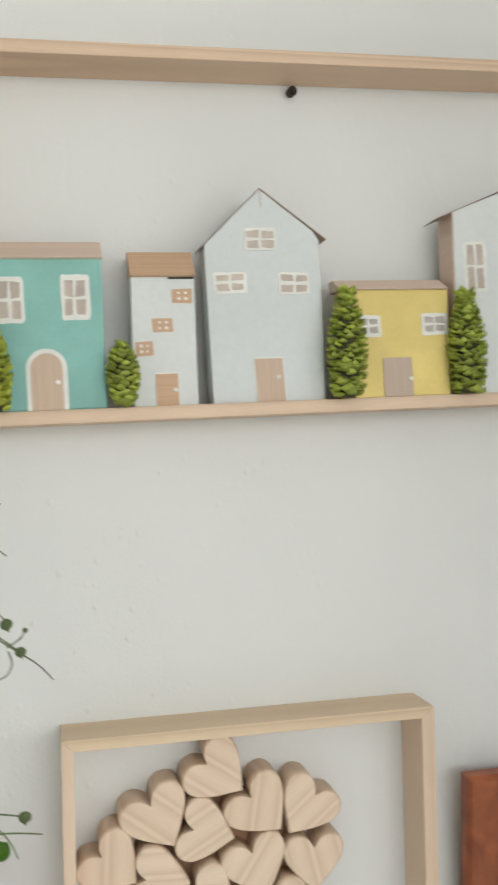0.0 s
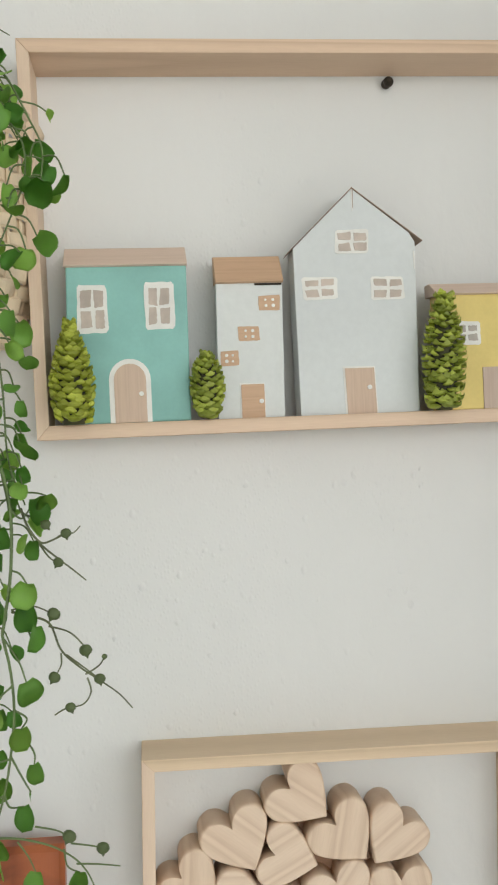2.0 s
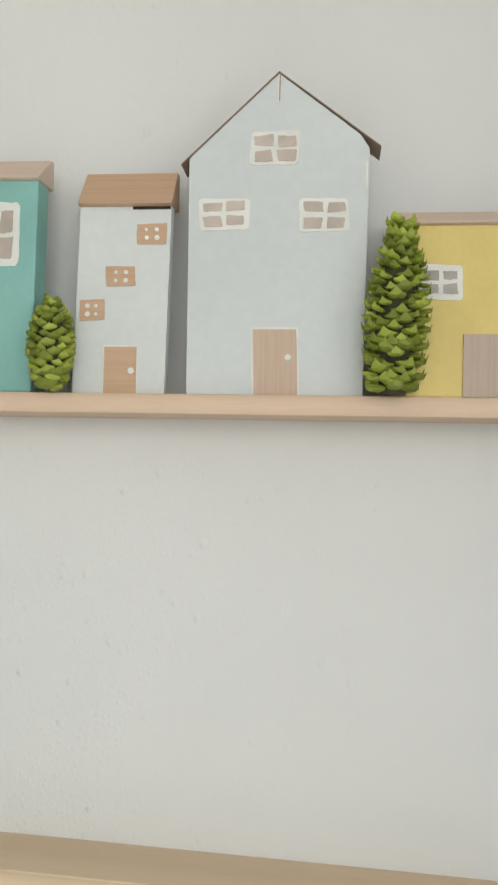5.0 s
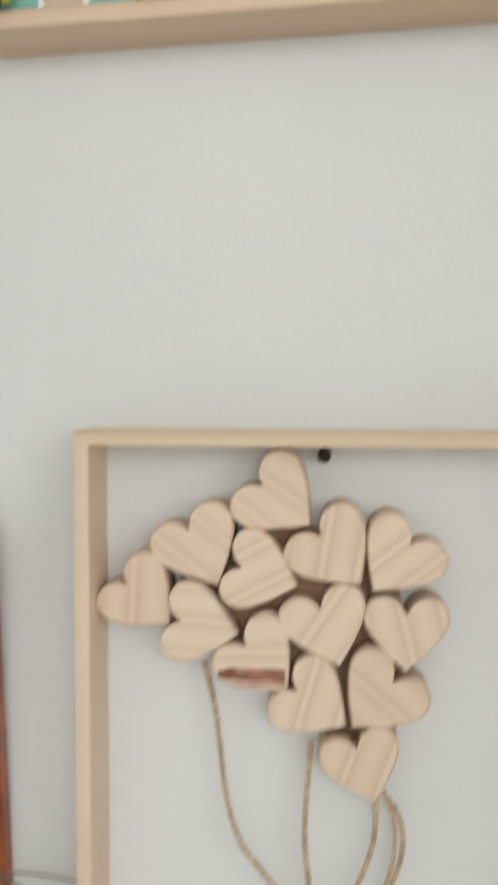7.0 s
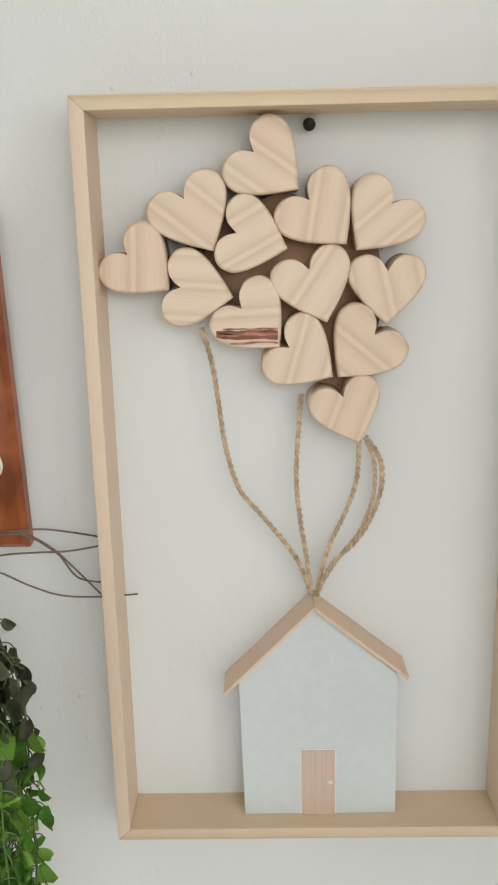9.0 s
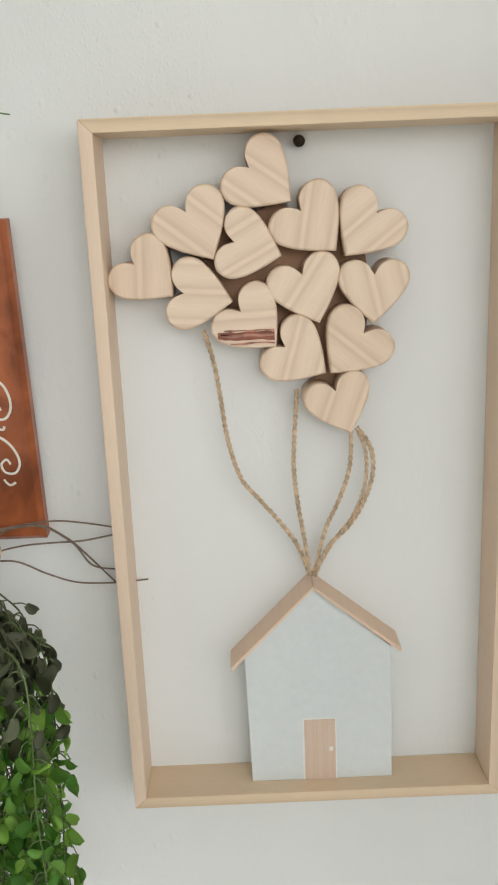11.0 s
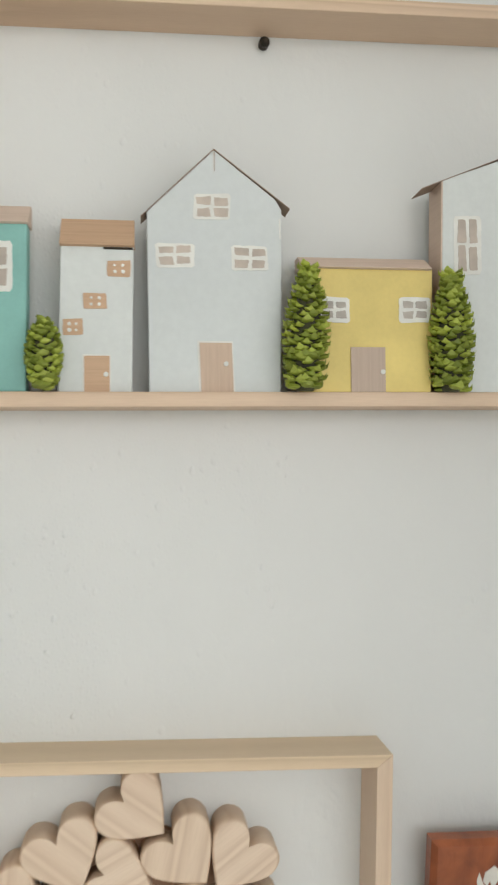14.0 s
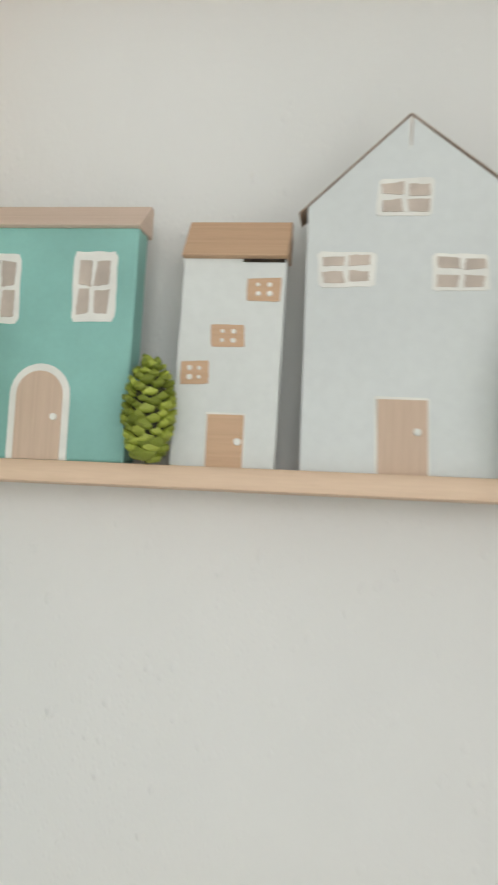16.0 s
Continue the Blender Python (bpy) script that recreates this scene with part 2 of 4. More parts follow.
def smoothed(pts, n=8):
    """A smooth line through the points."""
    pts = [Vector(p) for p in pts]
    out = []
    for i in range(len(pts) - 1):
        a, b, c, d = pts[max(i - 1, 0)], pts[i], pts[i + 1], pts[min(i + 2, len(pts) - 1)]
        for k in range(n):
            u = k / n
            out.append(0.5 * (2 * b + (c - a) * u + (2 * a - 5 * b + 4 * c - d) * u * u + (3 * b - a - 3 * c + d) * u ** 3))
    return out + [pts[-1]]


def tube(path, r0, r1=None, sides=6, bm=None, flat=1.0):
    bm = bm or bmesh.new()
    r1 = r0 if r1 is None else r1
    rings, n = [], len(path)
    for i, p in enumerate(path):
        d = (path[min(i + 1, n - 1)] - path[max(i - 1, 0)]).normalized()
        u = d.cross(Vector((0, 1, 0)))
        u = u.normalized() if u.length > 1e-4 else Vector((1, 0, 0))
        w = u.cross(d)
        r = r0 + (r1 - r0) * i / (n - 1)
        rings.append([bm.verts.new(p + u * math.cos(a) * r + w * math.sin(a) * r * flat) for a in (math.tau * k / sides for k in range(sides))])
    for a, b in zip(rings, rings[1:]):
        for k in range(sides):
            bm.faces.new((a[k], a[(k + 1) % sides], b[(k + 1) % sides], b[k]))
    bm.faces.new(rings[0][::-1])
    bm.faces.new(rings[-1])
    return bm


def rope(path, r, pitch=0.0105):
    """Two strands twisted round one another."""
    bm = bmesh.new()
    n = len(path)
    for side in (0, math.pi):
        run, line = 0.0, []
        for i, p in enumerate(path):
            d = (path[min(i + 1, n - 1)] - path[max(i - 1, 0)]).normalized()
            u = d.cross(Vector((0, 1, 0))).normalized()
            w = u.cross(d)
            a = side + math.tau * run / pitch
            line.append(p + (u * math.cos(a) + w * math.sin(a)) * r * 0.56)
            if i < n - 1:
                run += (path[i + 1] - p).length
        tube(line, r * 0.58, sides=6, bm=bm)
    return bm


def disc(x, z, y0, y1, r, n=14):
    return prism([(x + r * math.cos(math.tau * k / n), z + r * math.sin(math.tau * k / n)) for k in range(n)], y0, y1, None, r * 0.25)


def wobbly(x0, x1, z0, z1, rough, rng, n=6, corner=0.14):
    """A hand-cut or hand-painted rectangle."""
    c = [(x0, z0), (x1, z0), (x1, z1), (x0, z1)]
    c = [(x + rng.uniform(-rough, rough), z + rng.uniform(-rough, rough)) for x, z in c]
    out = []
    for i in range(4):
        (ax, az), (bx, bz) = c[i], c[(i + 1) % 4]
        for k in range(n):
            u = (k + corner) / n
            out.append((ax + (bx - ax) * u + rng.uniform(-rough, rough) * 0.35, az + (bz - az) * u + rng.uniform(-rough, rough) * 0.35))
    return out


# ---- the room ----
WALL_Y = 0.65
put("wall_north", block(-1.75, 2.15, WALL_Y, WALL_Y + 0.15, 0.0, 2.6), PLASTER)
# unseen west wall, set close to bounce light onto the left side
put("wall_west", block(-0.85, -0.7, -2.4, WALL_Y, 0.0, 2.6), PLASTER)
east = put("wall_east", prism([(-2.4, 0), (WALL_Y, 0), (WALL_Y, 0.8), (-1.7, 0.8), (-1.7, 2.3), (-0.3, 2.3), (-0.3, 0.804), (WALL_Y, 0.804), (WALL_Y, 2.6), (-2.4, 2.6)], 0.0, 0.15), PLASTER, Matrix.Translation((2.15, 0, 0)) @ Matrix.Rotation(radians(90), 4, "Z"))
put("wall_south", prism([(-1.75, 0), (2.15, 0), (2.15, 1.34), (-0.18, 1.34), (-0.18, 2.5), (1.58, 2.5), (1.58, 1.344), (2.15, 1.344), (2.15, 2.6), (-1.75, 2.6)], -2.55, -2.4), PLASTER)
# unseen slab added to cut the east lamp, darkening the wall rightwards
put("wall_return", block(0.60, 0.74, 0.15, WALL_Y, 0.0, 2.6), PLASTER)
put("floor", block(-1.75, 2.15, -2.55, 0.8, -0.1, 0.0), BOUNCE_FLOOR)
put("ceiling", block(-1.75, 2.15, -2.55, 0.8, 2.6, 2.7), CEILING)
for ob in list(scene.objects):
    if ob.type == "MESH":
        tagged(ob, kind="structure")


# ---- the two box frames ----
def box_frame(name, m, w, h, b, c, y0, y1, label, left=0.0, rise=0.0, along=PINE_X, d=None):
    """Four mitred boards, b thick above and below, c and d thick at the two sides, standing on edge between y0 and y1;
    the origin is the outer lower left corner.
    left, rise: how far the upper left corner is moved along x and the upper right one raised, to fit the camera's view."""
    f = thing(name, m, label, "picture frame", "wooden box frames")
    t0, t1, d = h, h + rise, d or c
    for n, o, mat in (("bottom_board", [(0, 0), (w, 0), (w - d, b), (c, b)], along), ("top_board", [(left, t0), (w, t1), (w - d, t1 - b), (left + c, t0 - b)], along),
                      ("side_board", [(0, 0), (c, b), (left + c, t0 - b), (left, t0)], PINE_Z), ("side_board", [(w, 0), (w - d, b), (w - d, t1 - b), (w, t1)], PINE_Z)):
        part(n, prism(o, y0, y1, None, 0.0007), mat, f)
    return f


LOW_X, LOW_Z, LOW_W, LOW_H, LOW_B = -0.0315, 0.7675, 0.3015, 0.5325, 0.0092
UP = pose(-0.1023, 0, 1.5369, 0, -1.776, 0)
UP_W, UP_H, UP_B, SHELF = 0.5655, 0.2900, 0.0105, 0.0090
box_frame("box_frame", UP @ Matrix.Translation((-0.0012, 0, -0.0015)), UP_W + 0.0012, UP_H + 0.0015, UP_B, 0.0092, 0.608, WALL_Y, "wide natural pine box frame holding painted toy houses on the wall", -0.0030, 0.0062)
box_frame("box_frame", Matrix.Translation((LOW_X, 0, LOW_Z)), LOW_W, LOW_H, LOW_B, 0.0096, 0.607, WALL_Y, "tall natural pine box frame with wooden heart balloons inside", along=LOW_PINE_X, d=0.0116)


def nail(m):
    t = thing("nail", m, "dark rusty nail head sticking out of the white wall", "nail", "wall nails")
    part("head", disc(0, 0, -0.009, -0.006, 0.0042), IRON_AND_SHADE, t)
    part("shank", tube([Vector((0, -0.007, 0)), Vector((0, 0.004, 0))], 0.0022, sides=8), IRON_AND_SHADE, t)
    part("plug", disc(0, 0.001, -0.0025, 0.002, 0.0040), IRON_AND_SHADE, t)


nail(Matrix.Translation((0.1717, WALL_Y, 1.8207)))
nail(Matrix.Translation((0.1183, WALL_Y, 1.2835)))

# ---- painted toy houses ----
rng = random.Random(4)
FACE = 0.0006


def window(parent, x0, x1, z0, z1, y, bar=0.0021, pane_mat=None, rough=0.0006, rim=None):
    """White brushed frame with four bare panes."""
    rim = bar if rim is None else rim
    w = part("window", prism(wobbly(x0, x1, z0, z1, rough, rng, 7, 0.5), y - FACE, y + 0.0004), CREAM, parent)
    cx, cz = (x0 + x1) / 2 + rng.uniform(-0.0004, 0.0004), (z0 + z1) / 2 + rng.uniform(-0.0004, 0.0004)
    for a, b in ((x0 + rim, cx - bar / 2), (cx + bar / 2, x1 - rim)):
        for c, d in ((z0 + rim, cz - bar / 2), (cz + bar / 2, z1 - rim)):
            part("pane", prism(wobbly(a, b, c, d, rough * 0.9, rng), y - FACE * 1.8, y), pane_mat or PANE, w)
    return w


def dotted_window(parent, x0, x1, z0, z1, y):
    w = part("window", prism(wobbly(x0, x1, z0, z1, 0.0004, rng), y - FACE, y + 0.0004), TAN, parent, "tan card window with four white dots")
    for a in (0.33, 0.68):
        for c in (0.3, 0.7):
            part("dot", disc(x0 + (x1 - x0) * a + rng.uniform(-0.0004, 0.0004), z0 + (z1 - z0) * c, y - FACE * 2, y, rng.uniform(0.0009, 0.0015), 9), CREAM, w)


def door(parent, x0, x1, z1, y, mat, knob, trim=0.0, arch=False, lean=0.0):
    def outline(e):
        if arch:
            r = (x1 - x0) / 2 + e
            cx, cz = (x0 + x1) / 2, z1 + e - r
            return [(x0 - e, SHELF + 0.0002)] + [(cx - r * math.cos(math.pi * k / 14), cz + r * math.sin(math.pi * k / 14)) for k in range(15)] + [(x1 + e, SHELF + 0.0002)]
        return [(x0 - e + lean, SHELF + 0.0002), (x0 - e, z1 + e), (x1 + e * 0.6, z1 + e * 0.8), (x1 + e * 0.7 + lean, SHELF + 0.0002)]
    if trim:
        part("door_trim", prism(outline(trim), y - FACE, y + 0.0004), CREAM, parent, "white brushed door surround")
    d = part("door", prism(outline(0), y - FACE * 2, y + 0.0002), mat, parent)
    part("knob", disc(knob[0], knob[1], y - 0.0024, y - 0.0008, 0.0018), CREAM, d)


def place(y=0.0):
    return UP @ Matrix.Translation((0, y, 0))


# teal house
Y = 0.611
g = thing("toy_house", place(), "teal painted wooden toy house with arched door and beige roof", "toy house", "painted toy houses")
part("wall", prism([(0.0215, SHELF), (0.1112, SHELF), (0.1121, 0.1255), (0.0240, 0.1255)], Y, 0.628, None, 0.0014), TEAL, g)
part("roof", wedge(0.0224, 0.1128, [(0.6075, 0.1250), (0.6290, 0.1418), (0.6335, 0.1418), (0.6335, 0.1256), (0.6100, 0.1240)]), BEIGE, g)
window(g, 0.0310, 0.0536, 0.0762, 0.1107, Y, 0.0022, rough=0.0009, rim=0.0034)
window(g, 0.0797, 0.1022, 0.0775, 0.1113, Y, 0.0022, rough=0.0009, rim=0.0034)
door(g, 0.0556, 0.0790, 0.0525, Y, KRAFT, (0.0753, 0.0301), 0.0036, arch=True)

# narrow white house
Y = 0.616
g = thing("toy_house", place(), "narrow off-white toy house with tan roof and stepped little windows", "toy house", "painted toy houses")
part("wall", prism([(0.1322, SHELF), (0.1828, SHELF), (0.1846, 0.1125), (0.1342, 0.1125)], Y, 0.624, None, 0.0006), OFFWHITE, g)
part("roof", wedge(0.1336, 0.1852, [(0.6120, 0.1118), (0.6290, 0.1338), (0.6335, 0.1338), (0.6335, 0.1126), (0.6150, 0.1108)]), TAN, g)
# thin dark strip put on as the shade under the eave
part("eave_gap", block(0.1635, 0.1840, Y - 0.0008, Y + 0.0004, 0.1092, 0.1106), IRON_AND_SHADE, g, "dark strip painted as the shade below the eave")
dotted_window(g, 0.1660, 0.1823, 0.0903, 0.1014, Y)
dotted_window(g, 0.1498, 0.1655, 0.0672, 0.0783, Y)
dotted_window(g, 0.1355, 0.1490, 0.0490, 0.0601, Y)
door(g, 0.1500, 0.1675, 0.0345, Y, TAN, (0.1650, 0.0216), 0.0010)


def gabled(outline, y, roof_l, apex, roof_r, label, paint):
    """A tall house: a block with a gable, roofed with two thin brown cards."""
    h = thing("toy_house", place(), label, "toy house", "painted toy houses")
    part("wall", prism(outline, y, 0.638, None, 0.0006), paint, h)
    for a, b in ((roof_l, apex), (apex, roof_r)):
        part("roof", prism([a, b, (b[0], b[1] + 0.0006), (a[0], a[1] + 0.0006)], y - 0.0008, 0.634, None, 0.0001), BROWN, h, "thin brown card roof sheet")
    return h


# tall pale blue house
Y = 0.6145
g = gabled([(0.1949, SHELF), (0.2880, SHELF), (0.2896, 0.1400), (0.2850, 0.1475), (0.2412, 0.1815), (0.1937, 0.1362)], Y, (0.1895, 0.1325), (0.2412, 0.1818), (0.2955, 0.1405), "tall pale blue toy house with gabled brown roof edge", PALE)
window(g, 0.2265, 0.2528, 0.1318, 0.1499, Y, 0.0027, rough=0.0008, rim=0.0023)
window(g, 0.2000, 0.2265, 0.0970, 0.1143, Y, 0.0027, rough=0.0008, rim=0.0023)
window(g, 0.2530, 0.2795, 0.0955, 0.1138, Y, 0.0027, rough=0.0008, rim=0.0023)
door(g, 0.2300, 0.2528, 0.0440, Y, KRAFT, (0.2487, 0.0291), 0.0014, lean=0.0012)
for x0, x1, z0, z1 in ((0.2405, 0.2413, 0.1640, 0.1806), (0.2876, 0.2888, 0.1185, 0.1330)):
    part("paper_fold", prism([(x0 + 0.0003, z0), (x1, z0 + 0.001), (x1, z1), (x0, z1)], Y - 0.0006, Y + 0.0003), CREAM, g, "pale folded paper strip")
# the crease's shade is put on as a thin brown strip
part("paper_crease", prism([(0.2414, 0.1665), (0.2418, 0.1665), (0.2420, 0.1800), (0.2414, 0.1806)], Y - 0.0005, Y + 0.0003), BROWN, g, "thin brown strip painted as the shade of a paper crease")

# low yellow house
Y = 0.610
g = thing("toy_house", place(), "low yellow toy house with taupe door and flat beige roof", "toy house", "painted toy houses")
part("wall", prism([(0.3050, SHELF), (0.3972, SHELF), (0.3995, 0.0985), (0.3060, 0.0985)], Y, 0.633, None, 0.0007), YELLOW, g)
part("roof", wedge(0.3025, 0.3985, [(0.6065, 0.0982), (0.6240, 0.1088), (0.6345, 0.1088), (0.6345, 0.0986), (0.6090, 0.0974)]), BEIGE, g)
window(g, 0.3140, 0.3378, 0.0590, 0.0770, Y, 0.0024, GREIGE, 0.0007, 0.003)
window(g, 0.3740, 0.3976, 0.0594, 0.0778, Y, 0.0024, GREIGE, 0.0007, 0.003)
door(g, 0.3380, 0.3632, 0.0412, Y, TAUPE, (0.3612, 0.0235))

# tall house at the end of the row
Y = 0.610
g = gabled([(0.4050, SHELF), (0.5030, SHELF), (0.5050, 0.1600), (0.4560, 0.1815), (0.4085, 0.1640)], Y, (0.3925, 0.1570), (0.4560, 0.1825), (0.5180, 0.1575), "tall whitewashed toy house with thin brown roof and tall window", OFFWHITE)
part("side_panel", prism([(0.4040, SHELF), (0.4052, SHELF), (0.4088, 0.1638), (0.4076, 0.1638)], Y + 0.0005, 0.6375), BEIGE, g, "bare beige side panel")
window(g, 0.4160, 0.4362, 0.0950, 0.1383, Y, 0.0026, PANE, 0.0008, 0.0030)


# ---- green fir cones that stand for trees ----
def scale_mesh(reach, tip, high, seed):
    """A woody scale: a swollen rhombic shield on a short neck, ending in a small point."""
    q = random.Random(seed)
    bm = bmesh.new()
    rings = []
    for out, size, lift in ((0.0, 0.45, 0.0), (0.45 * reach, 0.95, 0.0), (0.75 * reach, 1.0, 0.03), (0.92 * reach, 0.62, 0.08)):
        ring = []
        for k in range(9):
            a = math.tau * k / 9 + 0.17
            flat = 1 / (abs(math.cos(a)) ** 1.15 + abs(math.sin(a)) ** 1.15) ** (1 / 1.15)
            ring.append(bm.verts.new((out + q.uniform(-0.04, 0.04), math.cos(a) * flat * 0.64 * size, math.sin(a) * flat * high * size + lift + q.uniform(-0.03, 0.03))))
        rings.append(ring)
    for a, b in zip(rings, rings[1:]):
        for k in range(9):
            bm.faces.new((a[k], a[(k + 1) % 9], b[(k + 1) % 9], b[k]))
    end = bm.verts.new((reach, 0, tip))
    for k in range(9):
        bm.faces.new((rings[-1][k], rings[-1][(k + 1) % 9], end))
    bm.faces.new(rings[0][::-1])
    return bm


SCALES = {}


def cone(u, half, height, count, label, profile, open_up, seed, size, y, lean=0.0, spiky=False, tint=SCALE):
    r = random.Random(seed)
    c = thing("fir_cone", UP @ Matrix.Translation((u, y, SHELF)) @ Matrix.Rotation(radians(lean), 4, "Y"), label, "pine cone", "green painted fir cones")
    squash = 0.72

    def radius(v):
        return half * float(np.interp(v, [p[0] for p in profile], [p[1] for p in profile]))
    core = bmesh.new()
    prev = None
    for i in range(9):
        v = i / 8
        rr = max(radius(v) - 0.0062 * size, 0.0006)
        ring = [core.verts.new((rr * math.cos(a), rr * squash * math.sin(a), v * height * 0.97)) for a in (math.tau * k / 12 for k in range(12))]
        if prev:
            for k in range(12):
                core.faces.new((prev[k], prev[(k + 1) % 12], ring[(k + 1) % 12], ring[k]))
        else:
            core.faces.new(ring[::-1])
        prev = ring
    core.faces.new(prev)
    part("core", core, CORE_SHADE, c, smooth=True)
    for i in range(count):
        v = 0.02 + 0.965 * (i / (count - 1)) ** 0.96
        a = i * 2.39996 + r.uniform(-0.10, 0.10)
        rr = radius(v)
        tilt = -(open_up + 1.0 * max(0, v - 0.6) ** 1.2) + r.uniform(-0.24, 0.24)
        s = size * (0.0090 - 0.0030 * v) * r.uniform(0.82, 1.24)
        reach = 1.45 if spiky else 1.0
        base = max(rr - reach * s * 0.94, 0.0003)
        m = Matrix.Diagonal((1, squash, 1, 1)) @ Matrix.Rotation(a, 4, "Z") @ Matrix.Translation((base, 0, v * height * 0.95)) @ Matrix.Rotation(tilt, 4, "Y") @ Matrix.Rotation(r.uniform(-0.2, 0.2), 4, "X") @ Matrix.Diagonal((s, s, s, 1))
        kind = (spiky, tint.name, i % 3)
        if kind in SCALES:
            again(SCALES[kind], m, c)
        else:
            SCALES[kind] = part("scale", scale_mesh(reach, 0.48 if spiky else 0.34, 0.22 if spiky else 0.27, i), tint, c, m=m)
    return c


EGG = [(0, 0.78), (0.15, 0.97), (0.4, 1.0), (0.65, 0.78), (0.85, 0.48), (1, 0.15)]
BUD = [(0, 0.45), (0.12, 0.78), (0.35, 1.0), (0.6, 1.0), (0.8, 0.82), (0.95, 0.45), (1, 0.2)]
SPIRE = [(0, 0.72), (0.12, 0.88), (0.45, 1.0), (0.65, 0.88), (0.85, 0.58), (1, 0.18)]
cone(0.0263, 0.0176, 0.0765, 175, "plump yellow-green fir cone standing against the frame side", EGG, 0.45, 2, 1.0, 0.600, tint=SCALE_LIME)
cone(0.1238, 0.0136, 0.0510, 120, "small olive-green fir cone between two toy houses", BUD, 0.30, 3, 0.88, 0.605)
cone(0.3022, 0.0174, 0.0930, 200, "tall green fir cone beside the yellow toy house", SPIRE, -0.02, 4, 0.98, 0.600, 2.5, True)
cone(0.4095, 0.0176, 0.0895, 200, "tall green fir cone with loose scales at the end house", SPIRE, 0.05, 5, 1.0, 0.602, 1.0, True)

# ---- heart balloons ----
HEART = [(0, 0), (0.40, 0.37), (0.70, 0.72), (0.84, 1.04), (0.75, 1.36), (0.45, 1.50), (0.17, 1.40), (0.0, 1.15)]


def heart_outline(s):
    right = [(p.x * s, p.z * s) for p in smoothed([(x, 0, z) for x, z in HEART], 4)]
    return right[:-1] + [(0.0, right[-1][1])] + [(-x, z) for x, z in right[-2:0:-1]]


HEART_Y = 0.622


def heart(x, z, turn, s, grain, label):
    """A sawn heart with sanded front edges; its grain runs along the object's own x."""
    turned = Matrix.Rotation(radians(turn + grain), 4, "Y")
    out = [turned @ Vector((px, 0, pz)) for px, pz in heart_outline(s)]
    mid = sum(out, Vector()) / len(out)
    bm, rings = bmesh.new(), []
    for y, k in ((WALL_Y, 0.99), (HEART_Y + 0.0045, 1.0), (HEART_Y + 0.0024, 0.992), (HEART_Y + 0.0009, 0.968), (HEART_Y + 0.0002, 0.935), (HEART_Y, 0.90)):
        rings.append([bm.verts.new((mid.x + (p.x - mid.x) * k, y, mid.z + (p.z - mid.z) * k)) for p in out])
    n = len(out)
    for lo, hi in zip(rings, rings[1:]):
        for i in range(n):
            bm.faces.new((lo[i], lo[(i + 1) % n], hi[(i + 1) % n], hi[i])).smooth = True
    bm.faces.new(rings[-1])
    bm.faces.new(rings[0][::-1])
    ob = put("wooden_heart", bm, HEART_WOOD, Matrix.Translation((x, 0, z)) @ Matrix.Rotation(radians(-grain), 4, "Y"))
    return tagged(ob, label, "wooden heart", "wooden heart balloons")


PLAIN_HEART = "pale pine wooden heart with rounded edges and visible grain"
HEARTS = [(0.1104, 1.2422, -50.5, 0.0329), (0.0542, 1.2045, -28.1, 0.0337), (0.1029, 1.2052, -72, 0.0312), (0.1416, 1.2071, -40.7, 0.0334), (0.1479, 1.2030, 37.5, 0.0322),
          (0.0239, 1.1799, -48, 0.0313), (0.0666, 1.1744, -78, 0.0318), (0.0970, 1.1403, -43.2, 0.0326), (0.1287, 1.1564, -18.7, 0.0330), (0.1680, 1.1542, 0.5, 0.0313),
          (0.1360, 1.1191, 40, 0.0335), (0.1329, 1.1196, -55, 0.0321), (0.1507, 1.0732, -18.8, 0.0308)]
GRAIN = (-35, -38, 28, 80, 38, 88, -4, 2, 56, -76, -40, 74, 70)
for i, (x, z, a, s) in enumerate(HEARTS):
    h = heart(x, z, a, s * 0.985, GRAIN[i], "pale pine wooden heart with a dark red knot streak" if i == 7 else PLAIN_HEART)
    if i == 7:
        for z0, z1, deep, mat, seed in ((0.0064, 0.0122, 0.0005, RESIN, 1), (0.0088, 0.0104, 0.0008, RUSSET, 2), (0.0128, 0.0136, 0.0005, RUSSET, 3), (0.0034, 0.0044, 0.0005, RUSSET, 4)):
            q = random.Random(seed)
            xs = [-0.0425 + 0.0411 * k / 9 for k in range(10)]
            lower = [(x, z0 + q.uniform(-0.0006, 0.0006) + (0.002 if k == 0 else 0)) for k, x in enumerate(xs)]
            upper = [(x, z1 + q.uniform(-0.0003, 0.0006) - (0.0004 if k == 0 else 0)) for k, x in enumerate(xs)]
            if seed > 2:
                lower, upper = lower[seed - 2:], upper[seed - 2:]
            ob = part("knot_streak", prism(lower + upper[::-1], HEART_Y - deep, HEART_Y + 0.001), mat, h, "dark red knot streak")
            ob.matrix_local = Matrix.Rotation(radians(GRAIN[i]), 4, "Y")

# brown sheet added behind the hearts to darken the gaps between them
gap_sheet = put("heart_backing", prism([(0.035, 1.188), (0.060, 1.226), (0.100, 1.243), (0.135, 1.228), (0.163, 1.212), (0.170, 1.175), (0.160, 1.128), (0.145, 1.100), (0.118, 1.118), (0.095, 1.140), (0.062, 1.166)], 0.6425, WALL_Y, None, 0.0005), UMBER)
tagged(gap_sheet, "brown sheet added behind the wooden hearts to darken their gaps", "backing card")

